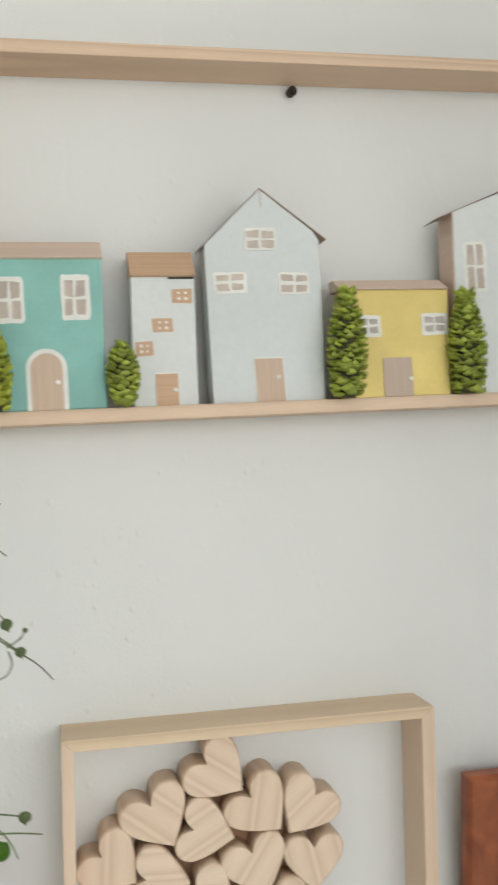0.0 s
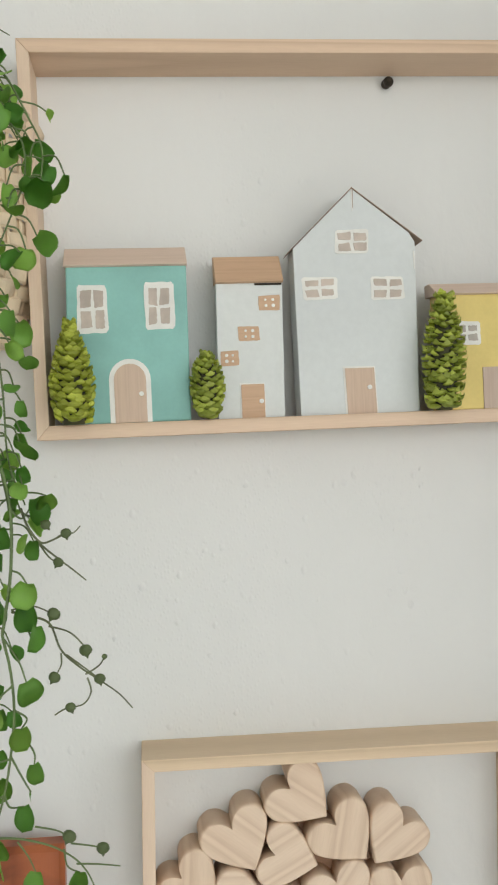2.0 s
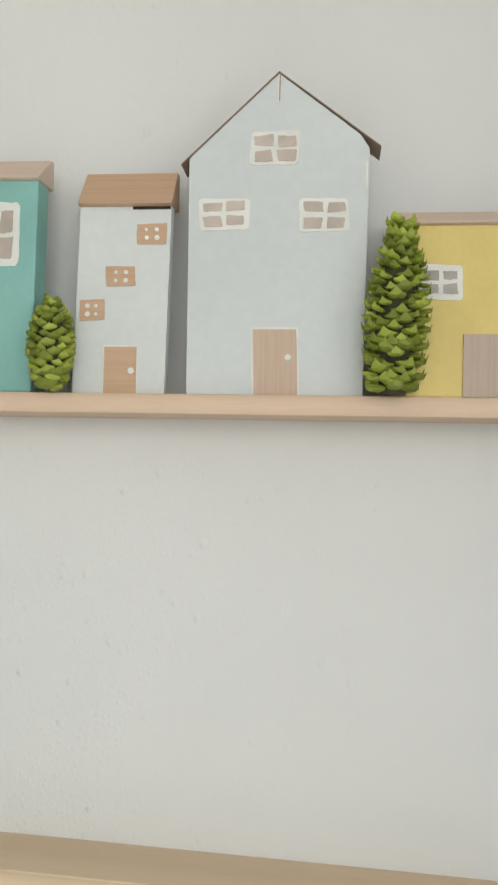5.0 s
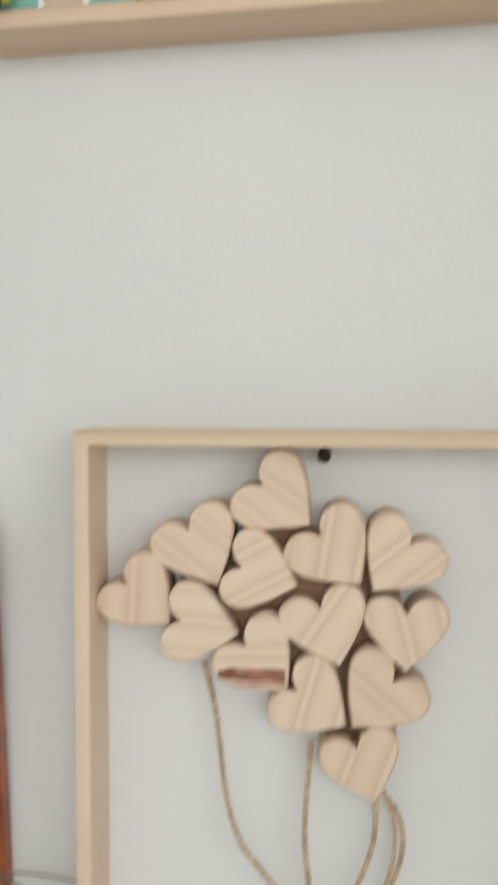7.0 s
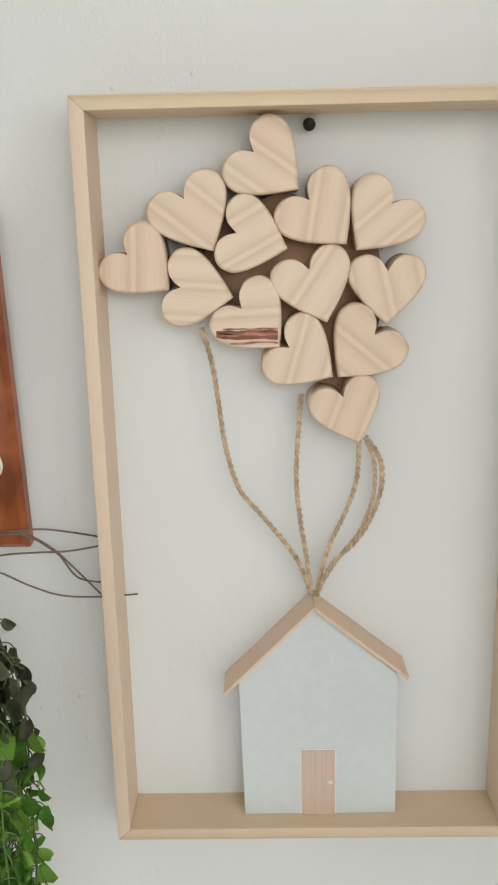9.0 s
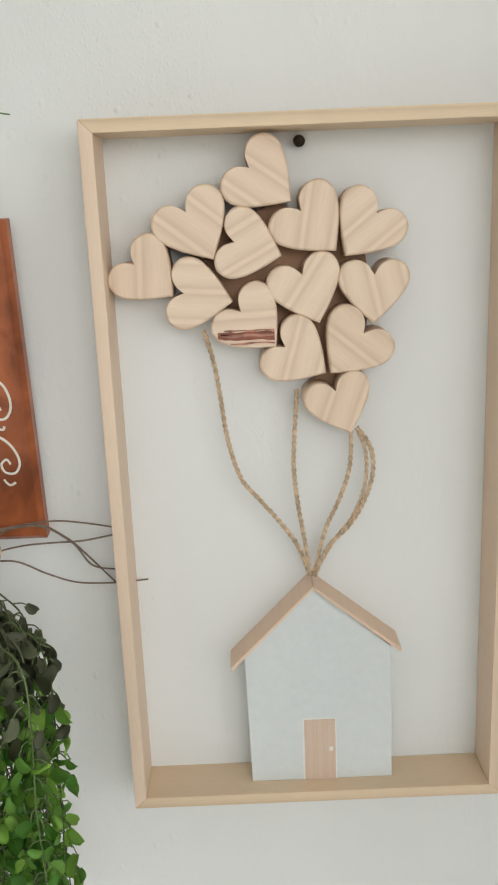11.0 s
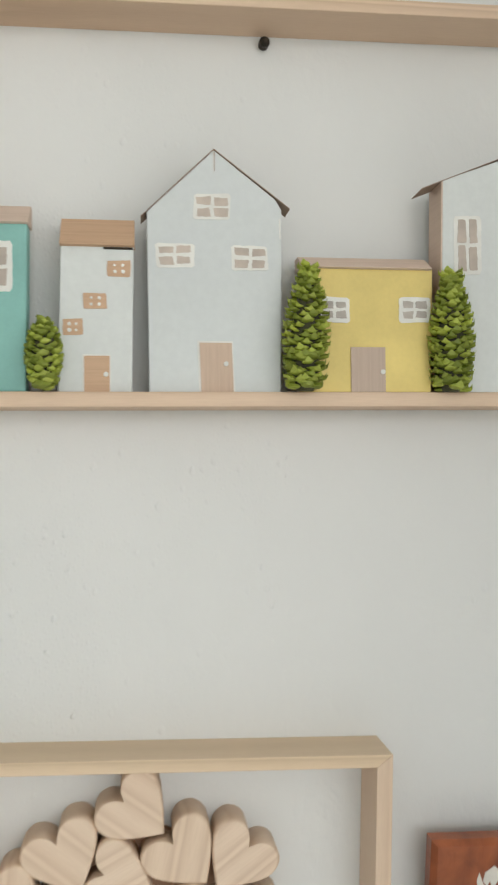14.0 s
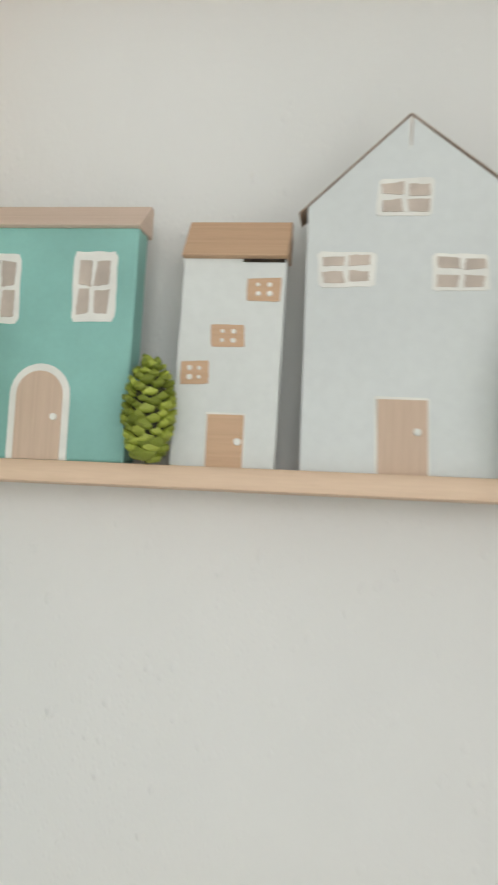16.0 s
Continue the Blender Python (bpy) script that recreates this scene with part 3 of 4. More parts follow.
# ---- the house that the balloons lift ----
Y = 0.6235
g = thing("toy_house", Matrix.Translation((0, 0, 0)), "pale blue flat toy house with pine roof strips hanging from hearts", "toy house", "painted toy houses")
FLOOR2 = LOW_Z + LOW_B
part("wall", prism([(0.0652, FLOOR2), (0.1818, FLOOR2), (0.1808, 0.8965), (0.1190, 0.9500), (0.0628, 0.8915)], Y, 0.648, None, 0.0008), PALE, g)
for o in ([(0.1190, 0.9500), (0.1190, 0.9528), (0.0515, 0.8845), (0.0528, 0.8822)], [(0.1192, 0.9528), (0.1192, 0.9500), (0.1876, 0.8935), (0.1890, 0.8960)]):
    part("roof", prism(o, Y - 0.005, WALL_Y, None, 0.0004), ROOF_PINE, g, "thin pine roof board")
SHELF = FLOOR2
door(g, 0.1095, 0.1350, 0.8330, Y, KRAFT, (0.1313, 0.8060), 0.0014)

# ---- jute strings ----
STRINGS = [
    [(0.0439, 1.1535), (0.0501, 1.1296), (0.0541, 1.1008), (0.0581, 1.0691), (0.0668, 1.0387), (0.0817, 1.0193), (0.0991, 0.9970), (0.1100, 0.9795), (0.1180, 0.9560)],
    [(0.1114, 1.1061), (0.1090, 1.0737), (0.1076, 1.0463), (0.1098, 1.0180), (0.1137, 0.9915), (0.1188, 0.9560)],
    [(0.1520, 1.0720), (0.1506, 1.0444), (0.1425, 1.0190), (0.1308, 0.9932), (0.1210, 0.9560)],
    [(0.1560, 1.0760), (0.1663, 1.0599), (0.1678, 1.0390), (0.1605, 1.0158), (0.1490, 0.9972), (0.1329, 0.9810), (0.1215, 0.9560)],
    [(0.1560, 1.0750), (0.1630, 1.0554), (0.1622, 1.0299), (0.1525, 1.0042), (0.1386, 0.9856), (0.1205, 0.9560)]]
for i, s in enumerate(STRINGS):
    ob = put("jute_string", rope(smoothed([(x, 0.634 - 0.003 * (i == 3), z) for x, z in s], 16), 0.0018 if i < 4 else 0.0015), JUTE, None, True)
    tagged(ob, "twisted natural jute string from heart to toy house roof", "string", "jute balloon strings")

# ---- stained boards with engraved scrolls ----
def board(x0, x1, z0, z1, label):
    """A board that hangs with its foot on the wall and its head a little forward."""
    b = thing("wall_plaque", Matrix.Translation((0, WALL_Y, z0)) @ Matrix.Rotation(radians(5.0), 4, "X") @ Matrix.Translation((0, -WALL_Y, -z0)), label, "wall plaque", "red stained plaques")
    bm = block(x0, x1, 0.636, WALL_Y, z0, z1)
    front = [e for e in bm.edges if all(v.co.y < 0.637 for v in e.verts)]
    bmesh.ops.bevel(bm, geom=front, offset=0.004, segments=1, affect="EDGES")
    part("board", bm, MAHOGANY, b)
    return b


def stroke(parent, pts, r=0.0011):
    part("engraving", tube(smoothed([(x, 0.6357, z) for x, z in pts], 7), r, r * 0.8, 6, None, 0.35), INK, parent, "cream engraved scroll line", smooth=True)


left = board(-0.212, -0.0885, 0.9955, 1.2400, "red-brown stained wooden plaque with cream engraved scrolls")
stroke(left, [(-0.128, 1.1330), (-0.1085, 1.1250), (-0.1026, 1.1150), (-0.1022, 1.1040), (-0.1070, 1.0965), (-0.1140, 1.0970), (-0.1165, 1.1040), (-0.1120, 1.1075), (-0.1095, 1.1030)])
stroke(left, [(-0.128, 1.0900), (-0.1120, 1.0810), (-0.1040, 1.0720), (-0.1010, 1.0610), (-0.1050, 1.0530), (-0.1125, 1.0535), (-0.1150, 1.0600), (-0.1105, 1.0640), (-0.1080, 1.0600)])
stroke(left, [(-0.1085, 1.0905), (-0.1100, 1.0880), (-0.1130, 1.0885), (-0.1150, 1.0915)])
stroke(left, [(-0.1060, 1.0450), (-0.1100, 1.0430), (-0.1130, 1.0450), (-0.1145, 1.0480)])
stroke(left, [(-0.1200, 1.1500), (-0.1090, 1.1560), (-0.1040, 1.1650), (-0.1032, 1.1735), (-0.1120, 1.1720), (-0.1200, 1.1660)])
stroke(left, [(-0.1190, 1.1530), (-0.1100, 1.1620), (-0.1040, 1.1725)], 0.0007)
right = board(0.3030, 0.4240, 0.9900, 1.2360, "red-brown stained wooden plaque with cream flower engraving")

for petal in ([(0.3498, 1.2172), (0.3433, 1.2124), (0.3418, 1.2060), (0.3450, 1.2020), (0.3470, 1.2060), (0.3496, 1.1990), (0.3530, 1.2060), (0.3552, 1.2020), (0.3580, 1.2060), (0.3562, 1.2124)],
              [(0.3389, 1.2125), (0.3370, 1.2064), (0.3384, 1.1990), (0.3425, 1.1975), (0.3440, 1.2010), (0.3412, 1.2060)],
              [(0.3610, 1.2125), (0.3629, 1.2064), (0.3615, 1.1990), (0.3574, 1.1975), (0.3559, 1.2010), (0.3588, 1.2060)]):
    part("engraving", prism(petal, 0.6354, 0.6362), INK, right, "cream engraved flower petal")
stroke(right, [(0.3498, 1.1995), (0.3500, 1.1900), (0.3480, 1.1750), (0.3500, 1.1600)])
stroke(right, [(0.3400, 1.1960), (0.3470, 1.1900), (0.3498, 1.1850)])
stroke(right, [(0.3600, 1.1960), (0.3530, 1.1900), (0.3500, 1.1850)])

# ---- thin dry twigs between plaque and frame ----
WIRES = [
    [(-0.150, 1.0040), (-0.1206, 1.0079), (-0.1046, 1.0096), (-0.0797, 1.0108), (-0.0576, 1.0063), (-0.0330, 0.9985)],
    [(-0.0330, 0.9999), (-0.0586, 0.9956), (-0.0814, 0.9942), (-0.1043, 0.9916), (-0.1276, 0.9853), (-0.150, 0.975)],
    [(-0.150, 0.9880), (-0.1259, 1.0009), (-0.1115, 1.0087), (-0.0912, 1.0090), (-0.0721, 0.9962), (-0.0578, 0.9786), (-0.0340, 0.9470)],
    [(-0.150, 1.0000), (-0.0957, 1.0092), (-0.0678, 0.9936), (-0.0539, 0.9711), (-0.0330, 0.9632)],
    [(-0.150, 0.9820), (-0.1280, 0.9817), (-0.1101, 0.9797), (-0.0885, 0.9677), (-0.0665, 0.9581), (-0.0393, 0.9544), (-0.012, 0.9535)]]
for i, w in enumerate(WIRES):
    ob = put("dry_twig", tube(smoothed([(x, 0.6265 + 0.0185 * (k / (len(w) - 1)) ** 2.2, z) for k, (x, z) in enumerate(w)], 8), 0.0008, 0.0007, 5), TWIG, None, True)
    tagged(ob, "thin dry brown trailing tendril lying on the wall", "tendril", "dry tendrils")


# ---- trailing plants ----
def leaf_mesh(length, width, fold, tip):
    """A round leaf, folded along its midrib and a little cupped, with a notch at the stalk and a small tip."""
    bm = bmesh.new()
    rows = []
    for i in range(8):
        v = i / 7
        half = width * 0.5 * (math.sin(math.pi * (0.09 + 0.83 * v)) ** 0.50) * (0.92 + 0.06 * v)
        sag = -0.10 * length * math.sin(math.pi * v)
        z = -length * v * (1 - 0.02 * i) - (tip * length if i == 7 else 0)
        row = []
        for u in (-1.0, -0.55, 0.0, 0.55, 1.0):
            droop = 0.06 * length * (1 - v) ** 3 * abs(u)
            row.append(bm.verts.new((u * half * math.cos(fold), sag - abs(u) * half * math.sin(fold) + 0.10 * half * u * u, z + droop)))
        rows.append(row)
    for a, b in zip(rows, rows[1:]):
        for k in range(4):
            bm.faces.new((a[k], a[k + 1], b[k + 1], b[k]))
    bmesh.ops.solidify(bm, geom=list(bm.faces), thickness=0.03)
    return bm


LEAVES = {}


def leaf(parent, p, size, mat, r, hang=1.0, slim=False):
    kind = (mat.name, slim, r.randrange(3))
    face = Matrix.Rotation(r.gauss(0.1, 0.75), 4, "Z") @ Matrix.Rotation(r.gauss(-0.1, 0.4), 4, "X") @ Matrix.Rotation(r.gauss(0.0, 0.55) * hang, 4, "Y")
    m = Matrix.Translation(p) @ face @ Matrix.Diagonal((size, size, size, 1))
    if kind in LEAVES:
        return again(LEAVES[kind], m, parent)
    w = (1.02, 1.12, 0.90)[kind[2]] * (0.84 if slim else 1.0)
    LEAVES[kind] = part("leaf", leaf_mesh(1.0, w, (0.30, 0.14, 0.45)[kind[2]] + (0.2 if slim else 0.0), (0.02, 0.0, 0.05)[kind[2]]), mat, parent, m=m, smooth=True)
    return LEAVES[kind]


def bud(parent, p, size, r):
    """A small closed leaf: a rounded, slightly flattened knob with a fine tip."""
    m = Matrix.Translation(p) @ Matrix.Rotation(r.uniform(-0.9, 0.9), 4, "Y") @ Matrix.Diagonal((size, size * 0.7, size, 1))
    if "bud" in LEAVES:
        return again(LEAVES["bud"], m, parent)
    bm, rings = bmesh.new(), []
    for z, k in ((0.5, 0.12), (0.42, 0.34), (0.2, 0.50), (-0.1, 0.54), (-0.35, 0.40), (-0.47, 0.18), (-0.75, 0.02)):
        rings.append([bm.verts.new((k * math.cos(math.tau * j / 9) * (1 + 0.1 * math.cos(3 * j)), k * math.sin(math.tau * j / 9), z)) for j in range(9)])
    for a, b in zip(rings, rings[1:]):
        for j in range(9):
            bm.faces.new((a[j], a[(j + 1) % 9], b[(j + 1) % 9], b[j]))
    bm.faces.new(rings[0])
    bm.faces.new(rings[-1][::-1])
    LEAVES["bud"] = part("bud", bm, BUD_GREEN, parent, "small closed olive leaf bud", m=m, smooth=True)
    return LEAVES["bud"]


def strand(parent, pts, step, size, mats, r, thick=0.0009, spread=0.016, from_part=0.0, slim=False, stem=None):
    line = smoothed(pts, 8)
    part("stem", tube(line, thick, thick * 0.55, 5), stem or STEM, parent, smooth=True)
    run, due, side = 0.0, step * 0.4, 1
    total = sum((b - a).length for a, b in zip(line, line[1:]))
    for a, b in zip(line, line[1:]):
        run += (b - a).length
        while due < run:
            due += step * 0.70 * r.uniform(0.7, 1.3)
            f = run / total
            if f < from_part:
                continue
            side = -side if r.random() < 0.8 else side
            far = Vector((side * r.uniform(0.35, 1.0) * spread, r.uniform(-0.9, 0.4) * spread, -r.uniform(0.1, 0.9) * spread))
            tip = b + far
            tip.y = min(tip.y, 0.640)
            part("stalk", tube(smoothed([b, b + Vector((far.x * 0.62, far.y * 0.6, far.z * 0.15)), tip], 4), 0.0006, 0.00045, 4), stem or STEM, parent, smooth=True)
            leaf(parent, tip, size * r.uniform(0.52, 0.95), mats[min(int(f * 0.999 * len(mats) + r.uniform(-0.5, 0.5)), len(mats) - 1)], r, slim=slim)


def xyz(pts, y0, y1):
    n = len(pts) - 1
    return [(x, y0 + (y1 - y0) * i / n, z) for i, (x, z) in enumerate(pts)]


r = random.Random(11)
plant = thing("trailing_plant", Matrix.Translation((-0.18, 0.6, 1.77)), "green trailing plant with small round leaves spilling from the basket", "houseplant")
back = plant.matrix_world.inverted()


def local(pts):
    return [tuple(back @ Vector(p)) for p in pts]


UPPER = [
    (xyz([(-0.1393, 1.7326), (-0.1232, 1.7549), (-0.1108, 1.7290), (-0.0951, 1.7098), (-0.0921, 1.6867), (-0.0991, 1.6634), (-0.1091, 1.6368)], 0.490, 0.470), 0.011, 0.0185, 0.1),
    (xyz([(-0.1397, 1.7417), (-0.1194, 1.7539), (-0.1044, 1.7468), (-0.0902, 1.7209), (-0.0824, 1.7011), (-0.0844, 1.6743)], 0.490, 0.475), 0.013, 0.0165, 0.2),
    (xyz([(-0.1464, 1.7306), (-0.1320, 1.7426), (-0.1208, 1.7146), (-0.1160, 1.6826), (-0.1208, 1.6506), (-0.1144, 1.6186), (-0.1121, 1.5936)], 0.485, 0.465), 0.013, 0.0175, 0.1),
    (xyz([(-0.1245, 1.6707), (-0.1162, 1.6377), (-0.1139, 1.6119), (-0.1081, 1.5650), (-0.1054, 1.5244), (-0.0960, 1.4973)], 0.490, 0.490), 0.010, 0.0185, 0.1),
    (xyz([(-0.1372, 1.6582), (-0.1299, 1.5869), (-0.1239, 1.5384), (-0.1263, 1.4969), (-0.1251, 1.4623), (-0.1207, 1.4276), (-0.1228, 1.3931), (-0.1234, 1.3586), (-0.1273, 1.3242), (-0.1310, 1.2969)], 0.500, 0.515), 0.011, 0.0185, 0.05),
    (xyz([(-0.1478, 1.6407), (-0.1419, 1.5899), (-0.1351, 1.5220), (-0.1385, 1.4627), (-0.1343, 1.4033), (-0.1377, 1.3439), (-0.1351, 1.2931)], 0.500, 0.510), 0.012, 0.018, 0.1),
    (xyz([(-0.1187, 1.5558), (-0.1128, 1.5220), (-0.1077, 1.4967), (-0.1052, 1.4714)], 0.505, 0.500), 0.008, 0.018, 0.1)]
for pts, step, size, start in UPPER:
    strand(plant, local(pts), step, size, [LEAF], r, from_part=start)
for pts in ([(-0.140, 0.53, 1.790), (-0.1295, 0.525, 1.800), (-0.122, 0.525, 1.785), (-0.118, 0.522, 1.765), (-0.114, 0.52, 1.746), (-0.102, 0.52, 1.722)],
            [(-0.150, 0.53, 1.780), (-0.138, 0.52, 1.792), (-0.130, 0.515, 1.770), (-0.128, 0.515, 1.745), (-0.124, 0.51, 1.715)]):
    strand(plant, local(pts), 0.009, 0.0175, [LEAF], r)
FORKED = [
    ([(-0.1113, 1.5304), (-0.1040, 1.4953), (-0.1040, 1.4599), (-0.1080, 1.4300), (-0.1090, 1.4220), (-0.1050, 1.4030), (-0.1030, 1.3790), (-0.1050, 1.3550), (-0.1090, 1.3310), (-0.1150, 1.3100)], 0.0),
    ([(-0.1080, 1.4200), (-0.1000, 1.4070), (-0.0960, 1.3950)], 0.0190),
    ([(-0.1040, 1.3930), (-0.1130, 1.3850), (-0.1160, 1.3790)], 0.0180),
    ([(-0.1030, 1.3790), (-0.0960, 1.3740), (-0.0990, 1.3680)], 0.0165),
    ([(-0.0980, 1.3640), (-0.0920, 1.3540), (-0.0920, 1.3470)], 0.0145),
    ([(-0.1050, 1.3520), (-0.0990, 1.3400), (-0.0940, 1.3310)], 0.0068),
    ([(-0.1050, 1.3510), (-0.1190, 1.3470), (-0.1260, 1.3410)], 0.0180),
    ([(-0.1090, 1.3300), (-0.1060, 1.3230), (-0.0980, 1.3230)], 0.0170),
    ([(-0.1090, 1.3300), (-0.1170, 1.3260), (-0.1230, 1.3240)], 0.0170),
    ([(-0.1040, 1.4599), (-0.0990, 1.4580), (-0.0950, 1.4520)], 0.0190),
    ([(-0.1045, 1.4480), (-0.1010, 1.4430), (-0.0960, 1.4400)], 0.0200),
    ([(-0.1040, 1.4953), (-0.0970, 1.4900), (-0.0900, 1.5010)], 0.0190),
    ([(-0.1010, 1.4330), (-0.0960, 1.4290), (-0.0900, 1.4270)], 0.0190),
    ([(-0.0960, 1.4300), (-0.0930, 1.4210), (-0.0900, 1.4170)], 0.0120)]
for pts, size in FORKED:
    line = smoothed(local([(x, 0.485, z) for x, z in pts]), 8)
    part("stem" if not size else "stalk", tube(line, 0.0011 if not size else 0.0007, 0.0007 if not size else 0.0005, 5), STEM, plant, smooth=True)
    if size:
        leaf(plant, line[-1], size * 0.88, LEAF, r, 0.6)
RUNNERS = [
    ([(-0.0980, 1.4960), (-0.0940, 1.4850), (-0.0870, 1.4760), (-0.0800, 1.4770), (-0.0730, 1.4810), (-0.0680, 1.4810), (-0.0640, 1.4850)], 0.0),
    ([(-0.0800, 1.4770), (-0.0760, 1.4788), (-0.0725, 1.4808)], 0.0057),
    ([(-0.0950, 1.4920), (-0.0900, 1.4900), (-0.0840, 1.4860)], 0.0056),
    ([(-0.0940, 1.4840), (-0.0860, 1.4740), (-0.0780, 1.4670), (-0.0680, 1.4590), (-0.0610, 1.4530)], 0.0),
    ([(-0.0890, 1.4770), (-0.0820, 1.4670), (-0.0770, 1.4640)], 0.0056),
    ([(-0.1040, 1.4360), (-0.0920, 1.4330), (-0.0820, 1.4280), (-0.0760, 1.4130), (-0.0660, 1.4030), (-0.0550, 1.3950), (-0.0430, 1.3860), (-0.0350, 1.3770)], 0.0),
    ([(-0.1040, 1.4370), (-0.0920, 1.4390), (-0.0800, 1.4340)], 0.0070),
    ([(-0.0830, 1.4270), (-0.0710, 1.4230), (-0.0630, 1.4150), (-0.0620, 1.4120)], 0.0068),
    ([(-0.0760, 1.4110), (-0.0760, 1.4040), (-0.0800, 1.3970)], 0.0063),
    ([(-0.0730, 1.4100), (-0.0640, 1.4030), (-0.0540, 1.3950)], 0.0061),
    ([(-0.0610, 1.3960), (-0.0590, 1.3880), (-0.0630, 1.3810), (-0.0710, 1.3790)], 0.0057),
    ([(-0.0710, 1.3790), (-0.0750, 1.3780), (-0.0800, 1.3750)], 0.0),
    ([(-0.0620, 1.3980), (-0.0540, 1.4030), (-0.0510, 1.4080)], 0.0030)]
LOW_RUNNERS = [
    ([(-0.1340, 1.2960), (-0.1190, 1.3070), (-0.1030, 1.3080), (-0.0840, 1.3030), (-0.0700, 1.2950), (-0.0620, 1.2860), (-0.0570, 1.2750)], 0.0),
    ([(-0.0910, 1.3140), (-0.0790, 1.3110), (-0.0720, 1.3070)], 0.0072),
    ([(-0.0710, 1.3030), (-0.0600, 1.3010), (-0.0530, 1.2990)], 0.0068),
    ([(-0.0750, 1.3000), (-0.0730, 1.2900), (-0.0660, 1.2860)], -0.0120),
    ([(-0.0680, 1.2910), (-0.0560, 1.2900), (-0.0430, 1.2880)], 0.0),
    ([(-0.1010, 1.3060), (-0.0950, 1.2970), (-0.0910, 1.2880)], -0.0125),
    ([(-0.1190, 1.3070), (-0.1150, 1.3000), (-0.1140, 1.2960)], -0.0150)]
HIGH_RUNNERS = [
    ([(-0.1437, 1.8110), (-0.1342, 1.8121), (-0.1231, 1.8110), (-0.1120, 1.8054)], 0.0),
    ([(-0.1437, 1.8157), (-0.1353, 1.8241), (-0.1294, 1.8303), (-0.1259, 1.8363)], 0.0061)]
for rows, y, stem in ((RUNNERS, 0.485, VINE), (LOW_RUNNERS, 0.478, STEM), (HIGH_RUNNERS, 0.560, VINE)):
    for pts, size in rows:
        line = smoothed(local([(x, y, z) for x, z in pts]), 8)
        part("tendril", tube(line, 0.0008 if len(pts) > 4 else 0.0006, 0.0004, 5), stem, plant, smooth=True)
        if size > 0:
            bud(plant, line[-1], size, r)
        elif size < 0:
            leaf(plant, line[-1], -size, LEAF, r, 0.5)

# woven basket on the wall
basket = thing("wall_basket", Matrix.Translation((-0.182, WALL_Y, 1.605)), "pale woven rattan wall basket holding a trailing plant", "basket")
RX, RY, HIGH, ROWS_N, STAKES = 0.076, 0.115, 0.165, 15, 19


def wall_curve(a, out, z):
    q = min(1.0, 0.80 + z / 0.05 * 0.2)
    return Vector(((RX * q + out) * math.cos(a), -(RY * q + out) * math.sin(a), z))


for i in range(ROWS_N):
    z = 0.006 + i * HIGH / ROWS_N
    bm = bmesh.new()
    prev = None
    n = STAKES * 4
    hh = HIGH / ROWS_N * 0.52
    for k in range(n + 1):
        a = math.pi * k / n
        wave = 0.0030 * math.sin(a * STAKES + math.pi * (i % 2))
        dz = 0.0012 * math.sin(3 * a + i)
        ring = [bm.verts.new(wall_curve(a, wave + o, z + dz + h)) for o, h in ((-0.0008, -hh), (0.0010, -hh * 0.7), (0.0010, hh * 0.7), (-0.0008, hh))]
        if prev:
            for j in range(4):
                bm.faces.new((prev[j], prev[(j + 1) % 4], ring[(j + 1) % 4], ring[j]))
        prev = ring
    part("woven_strip", bm, RATTAN, basket)
for k in range(STAKES):
    a = math.pi * (k + 0.5) / STAKES
    part("stake", tube([wall_curve(a, -0.0006, z * HIGH / 6) for z in range(7)], 0.0014, sides=5), RATTAN, basket)
bm = bmesh.new()
under, over = ([bm.verts.new(wall_curve(math.pi * k / 24, -0.0012, z)) for k in range(25)] for z in (0.0005, 0.0045))
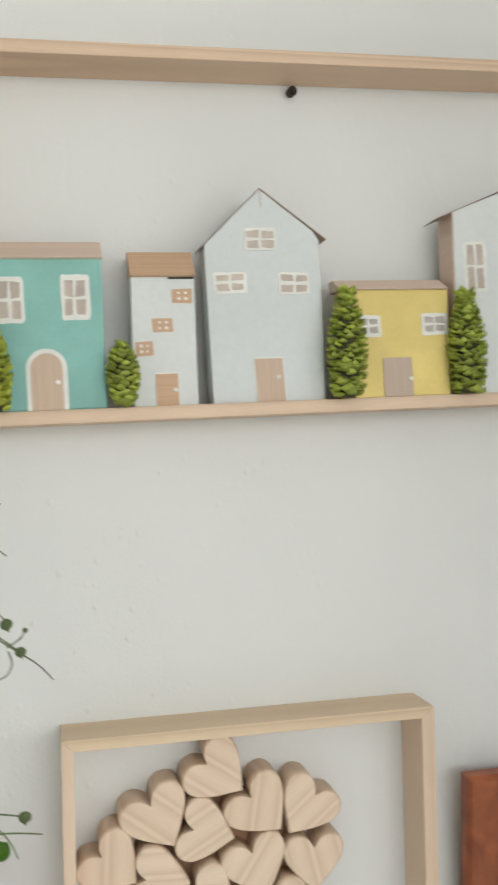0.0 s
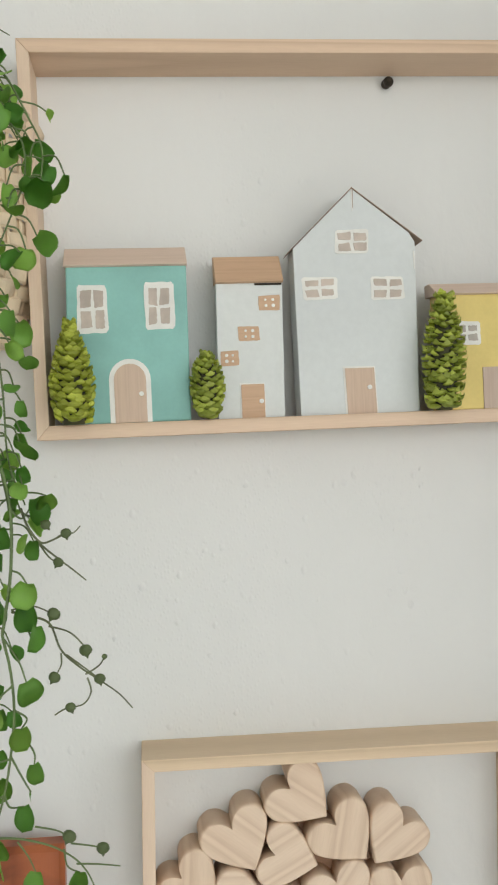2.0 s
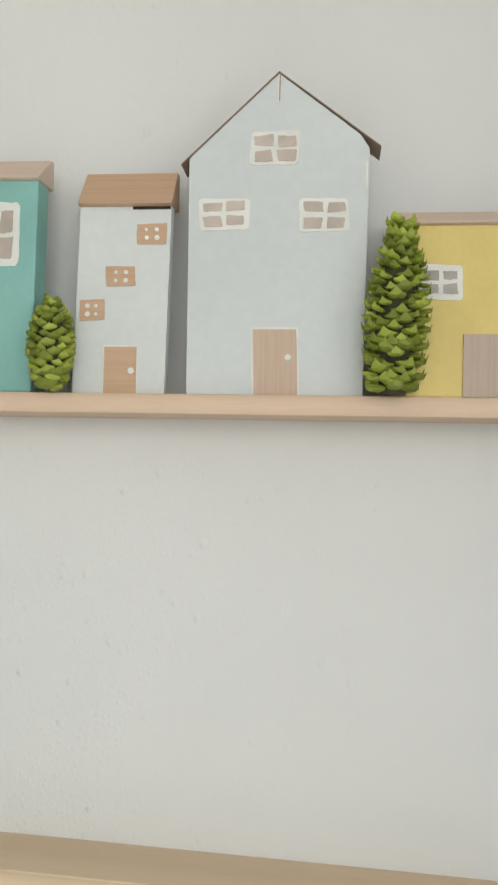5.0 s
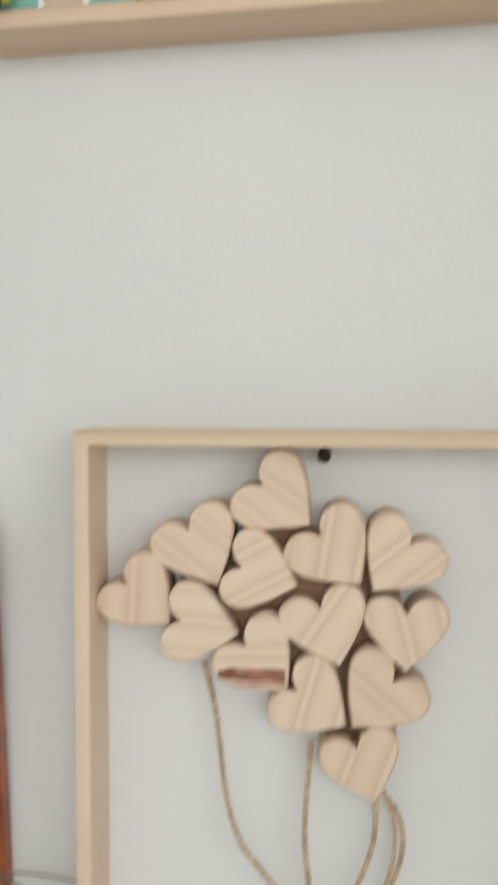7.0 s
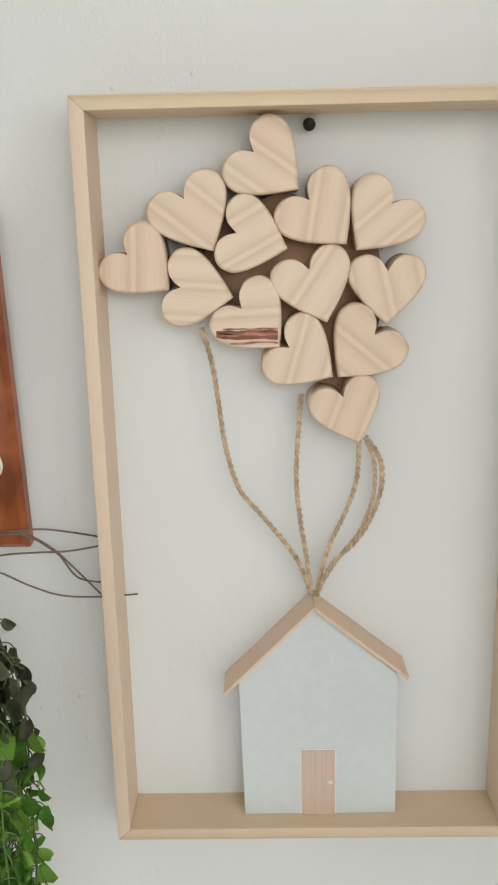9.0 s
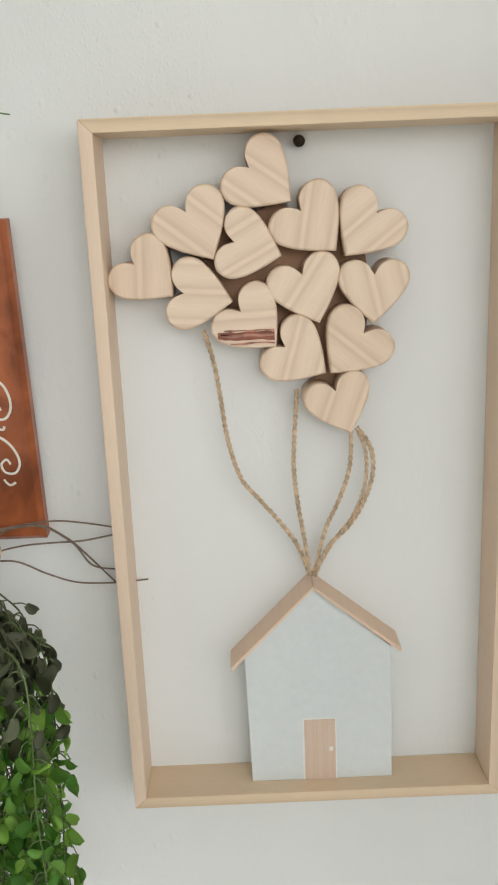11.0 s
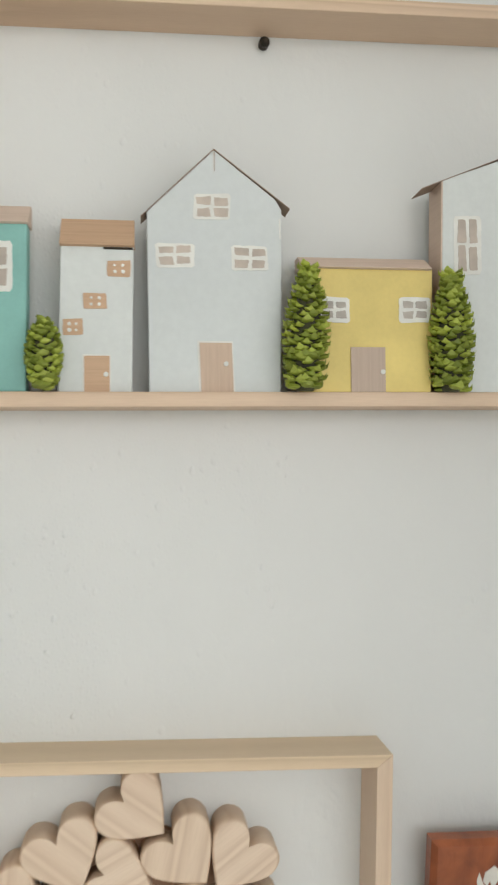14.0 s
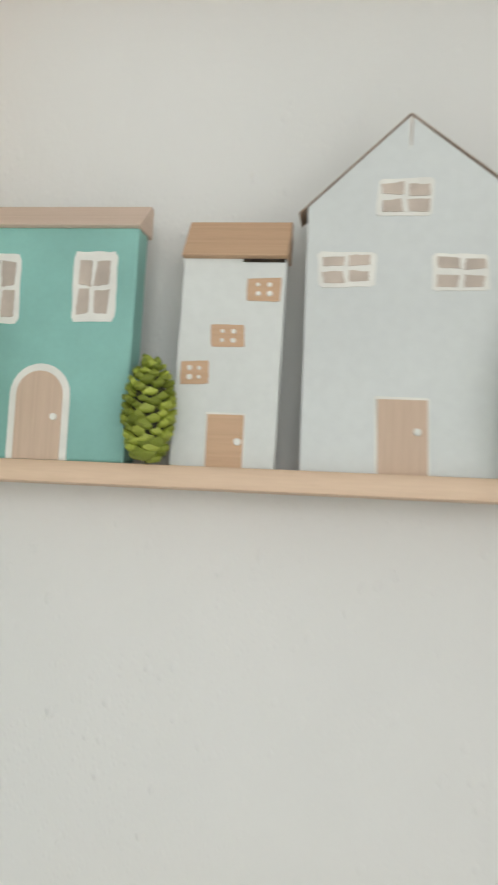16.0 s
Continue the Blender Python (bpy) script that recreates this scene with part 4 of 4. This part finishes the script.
bm.faces.new(under)
bm.faces.new(over[::-1])
for k in range(25):
    bm.faces.new((under[k], under[(k + 1) % 25], over[(k + 1) % 25], over[k]))
part("base", bm, RATTAN, basket)
part("rim", tube([wall_curve(math.pi * k / 30, 0.001, HIGH) for k in range(31)], 0.005, sides=7), RATTAN, basket, smooth=True)

# the lower plant
low = thing("trailing_plant", Matrix.Translation((-0.15, 0.55, 0.99)), "dense trailing plant with dull olive and bright green round leaves", "houseplant")
back = low.matrix_world.inverted()
r = random.Random(5)
for i in range(28):
    f = (i * 0.618) % 1.0
    x = -0.152 + 0.088 * f + r.uniform(-0.003, 0.003)
    top = 0.992 - 0.040 * f ** 1.5
    y = 0.520 + r.uniform(-0.026, 0.030)
    pts = [(-0.165 + 0.02 * f, WALL_Y - 0.001, 0.984), (-0.15 + (x + 0.15) * 0.4, y + 0.05, top + 0.010), (x - 0.004, y, top + 0.006), (x, y - 0.003, top - 0.04), (x + r.uniform(-0.005, 0.005), y, top - 0.10), (x - 0.004, y + 0.004, top - 0.17), (x - 0.006 + r.uniform(-0.004, 0.004), y, 0.735)]
    strand(low, local(pts), 0.0120, 0.0185, [LEAF_DULL, LEAF_DULL, LEAF_DULL, LEAF, LEAF, LEAF], r, 0.0008, 0.010, 0.24, True, STEM if i % 4 == 0 else VINE)

# raffia tie that holds the lower plant up
tie = thing("raffia_tie", Matrix.Translation((-0.1290, 0.626, 0.9880)), "tan raffia cord knotted round the plant stems on the wall", "cord")
for k in range(4):
    a = k * 0.8
    loop = [Vector((0.006 * math.cos(a + u * 5.2), 0.004 * math.sin(a + u * 4.0), 0.009 * math.sin(u * 5.2 + a))) for u in (i / 15 for i in range(16))]
    part("loop", tube(loop, 0.0016, 0.0014, 6), JUTE, tie, smooth=True)
for dx in (-0.004, 0.001):
    part("cord", tube(smoothed([(dx, 0.0, -0.004), (dx + 0.002, -0.004, -0.022), (dx - 0.001, -0.006, -0.045)], 6), 0.0014, 0.0010, 6), JUTE, tie, smooth=True)
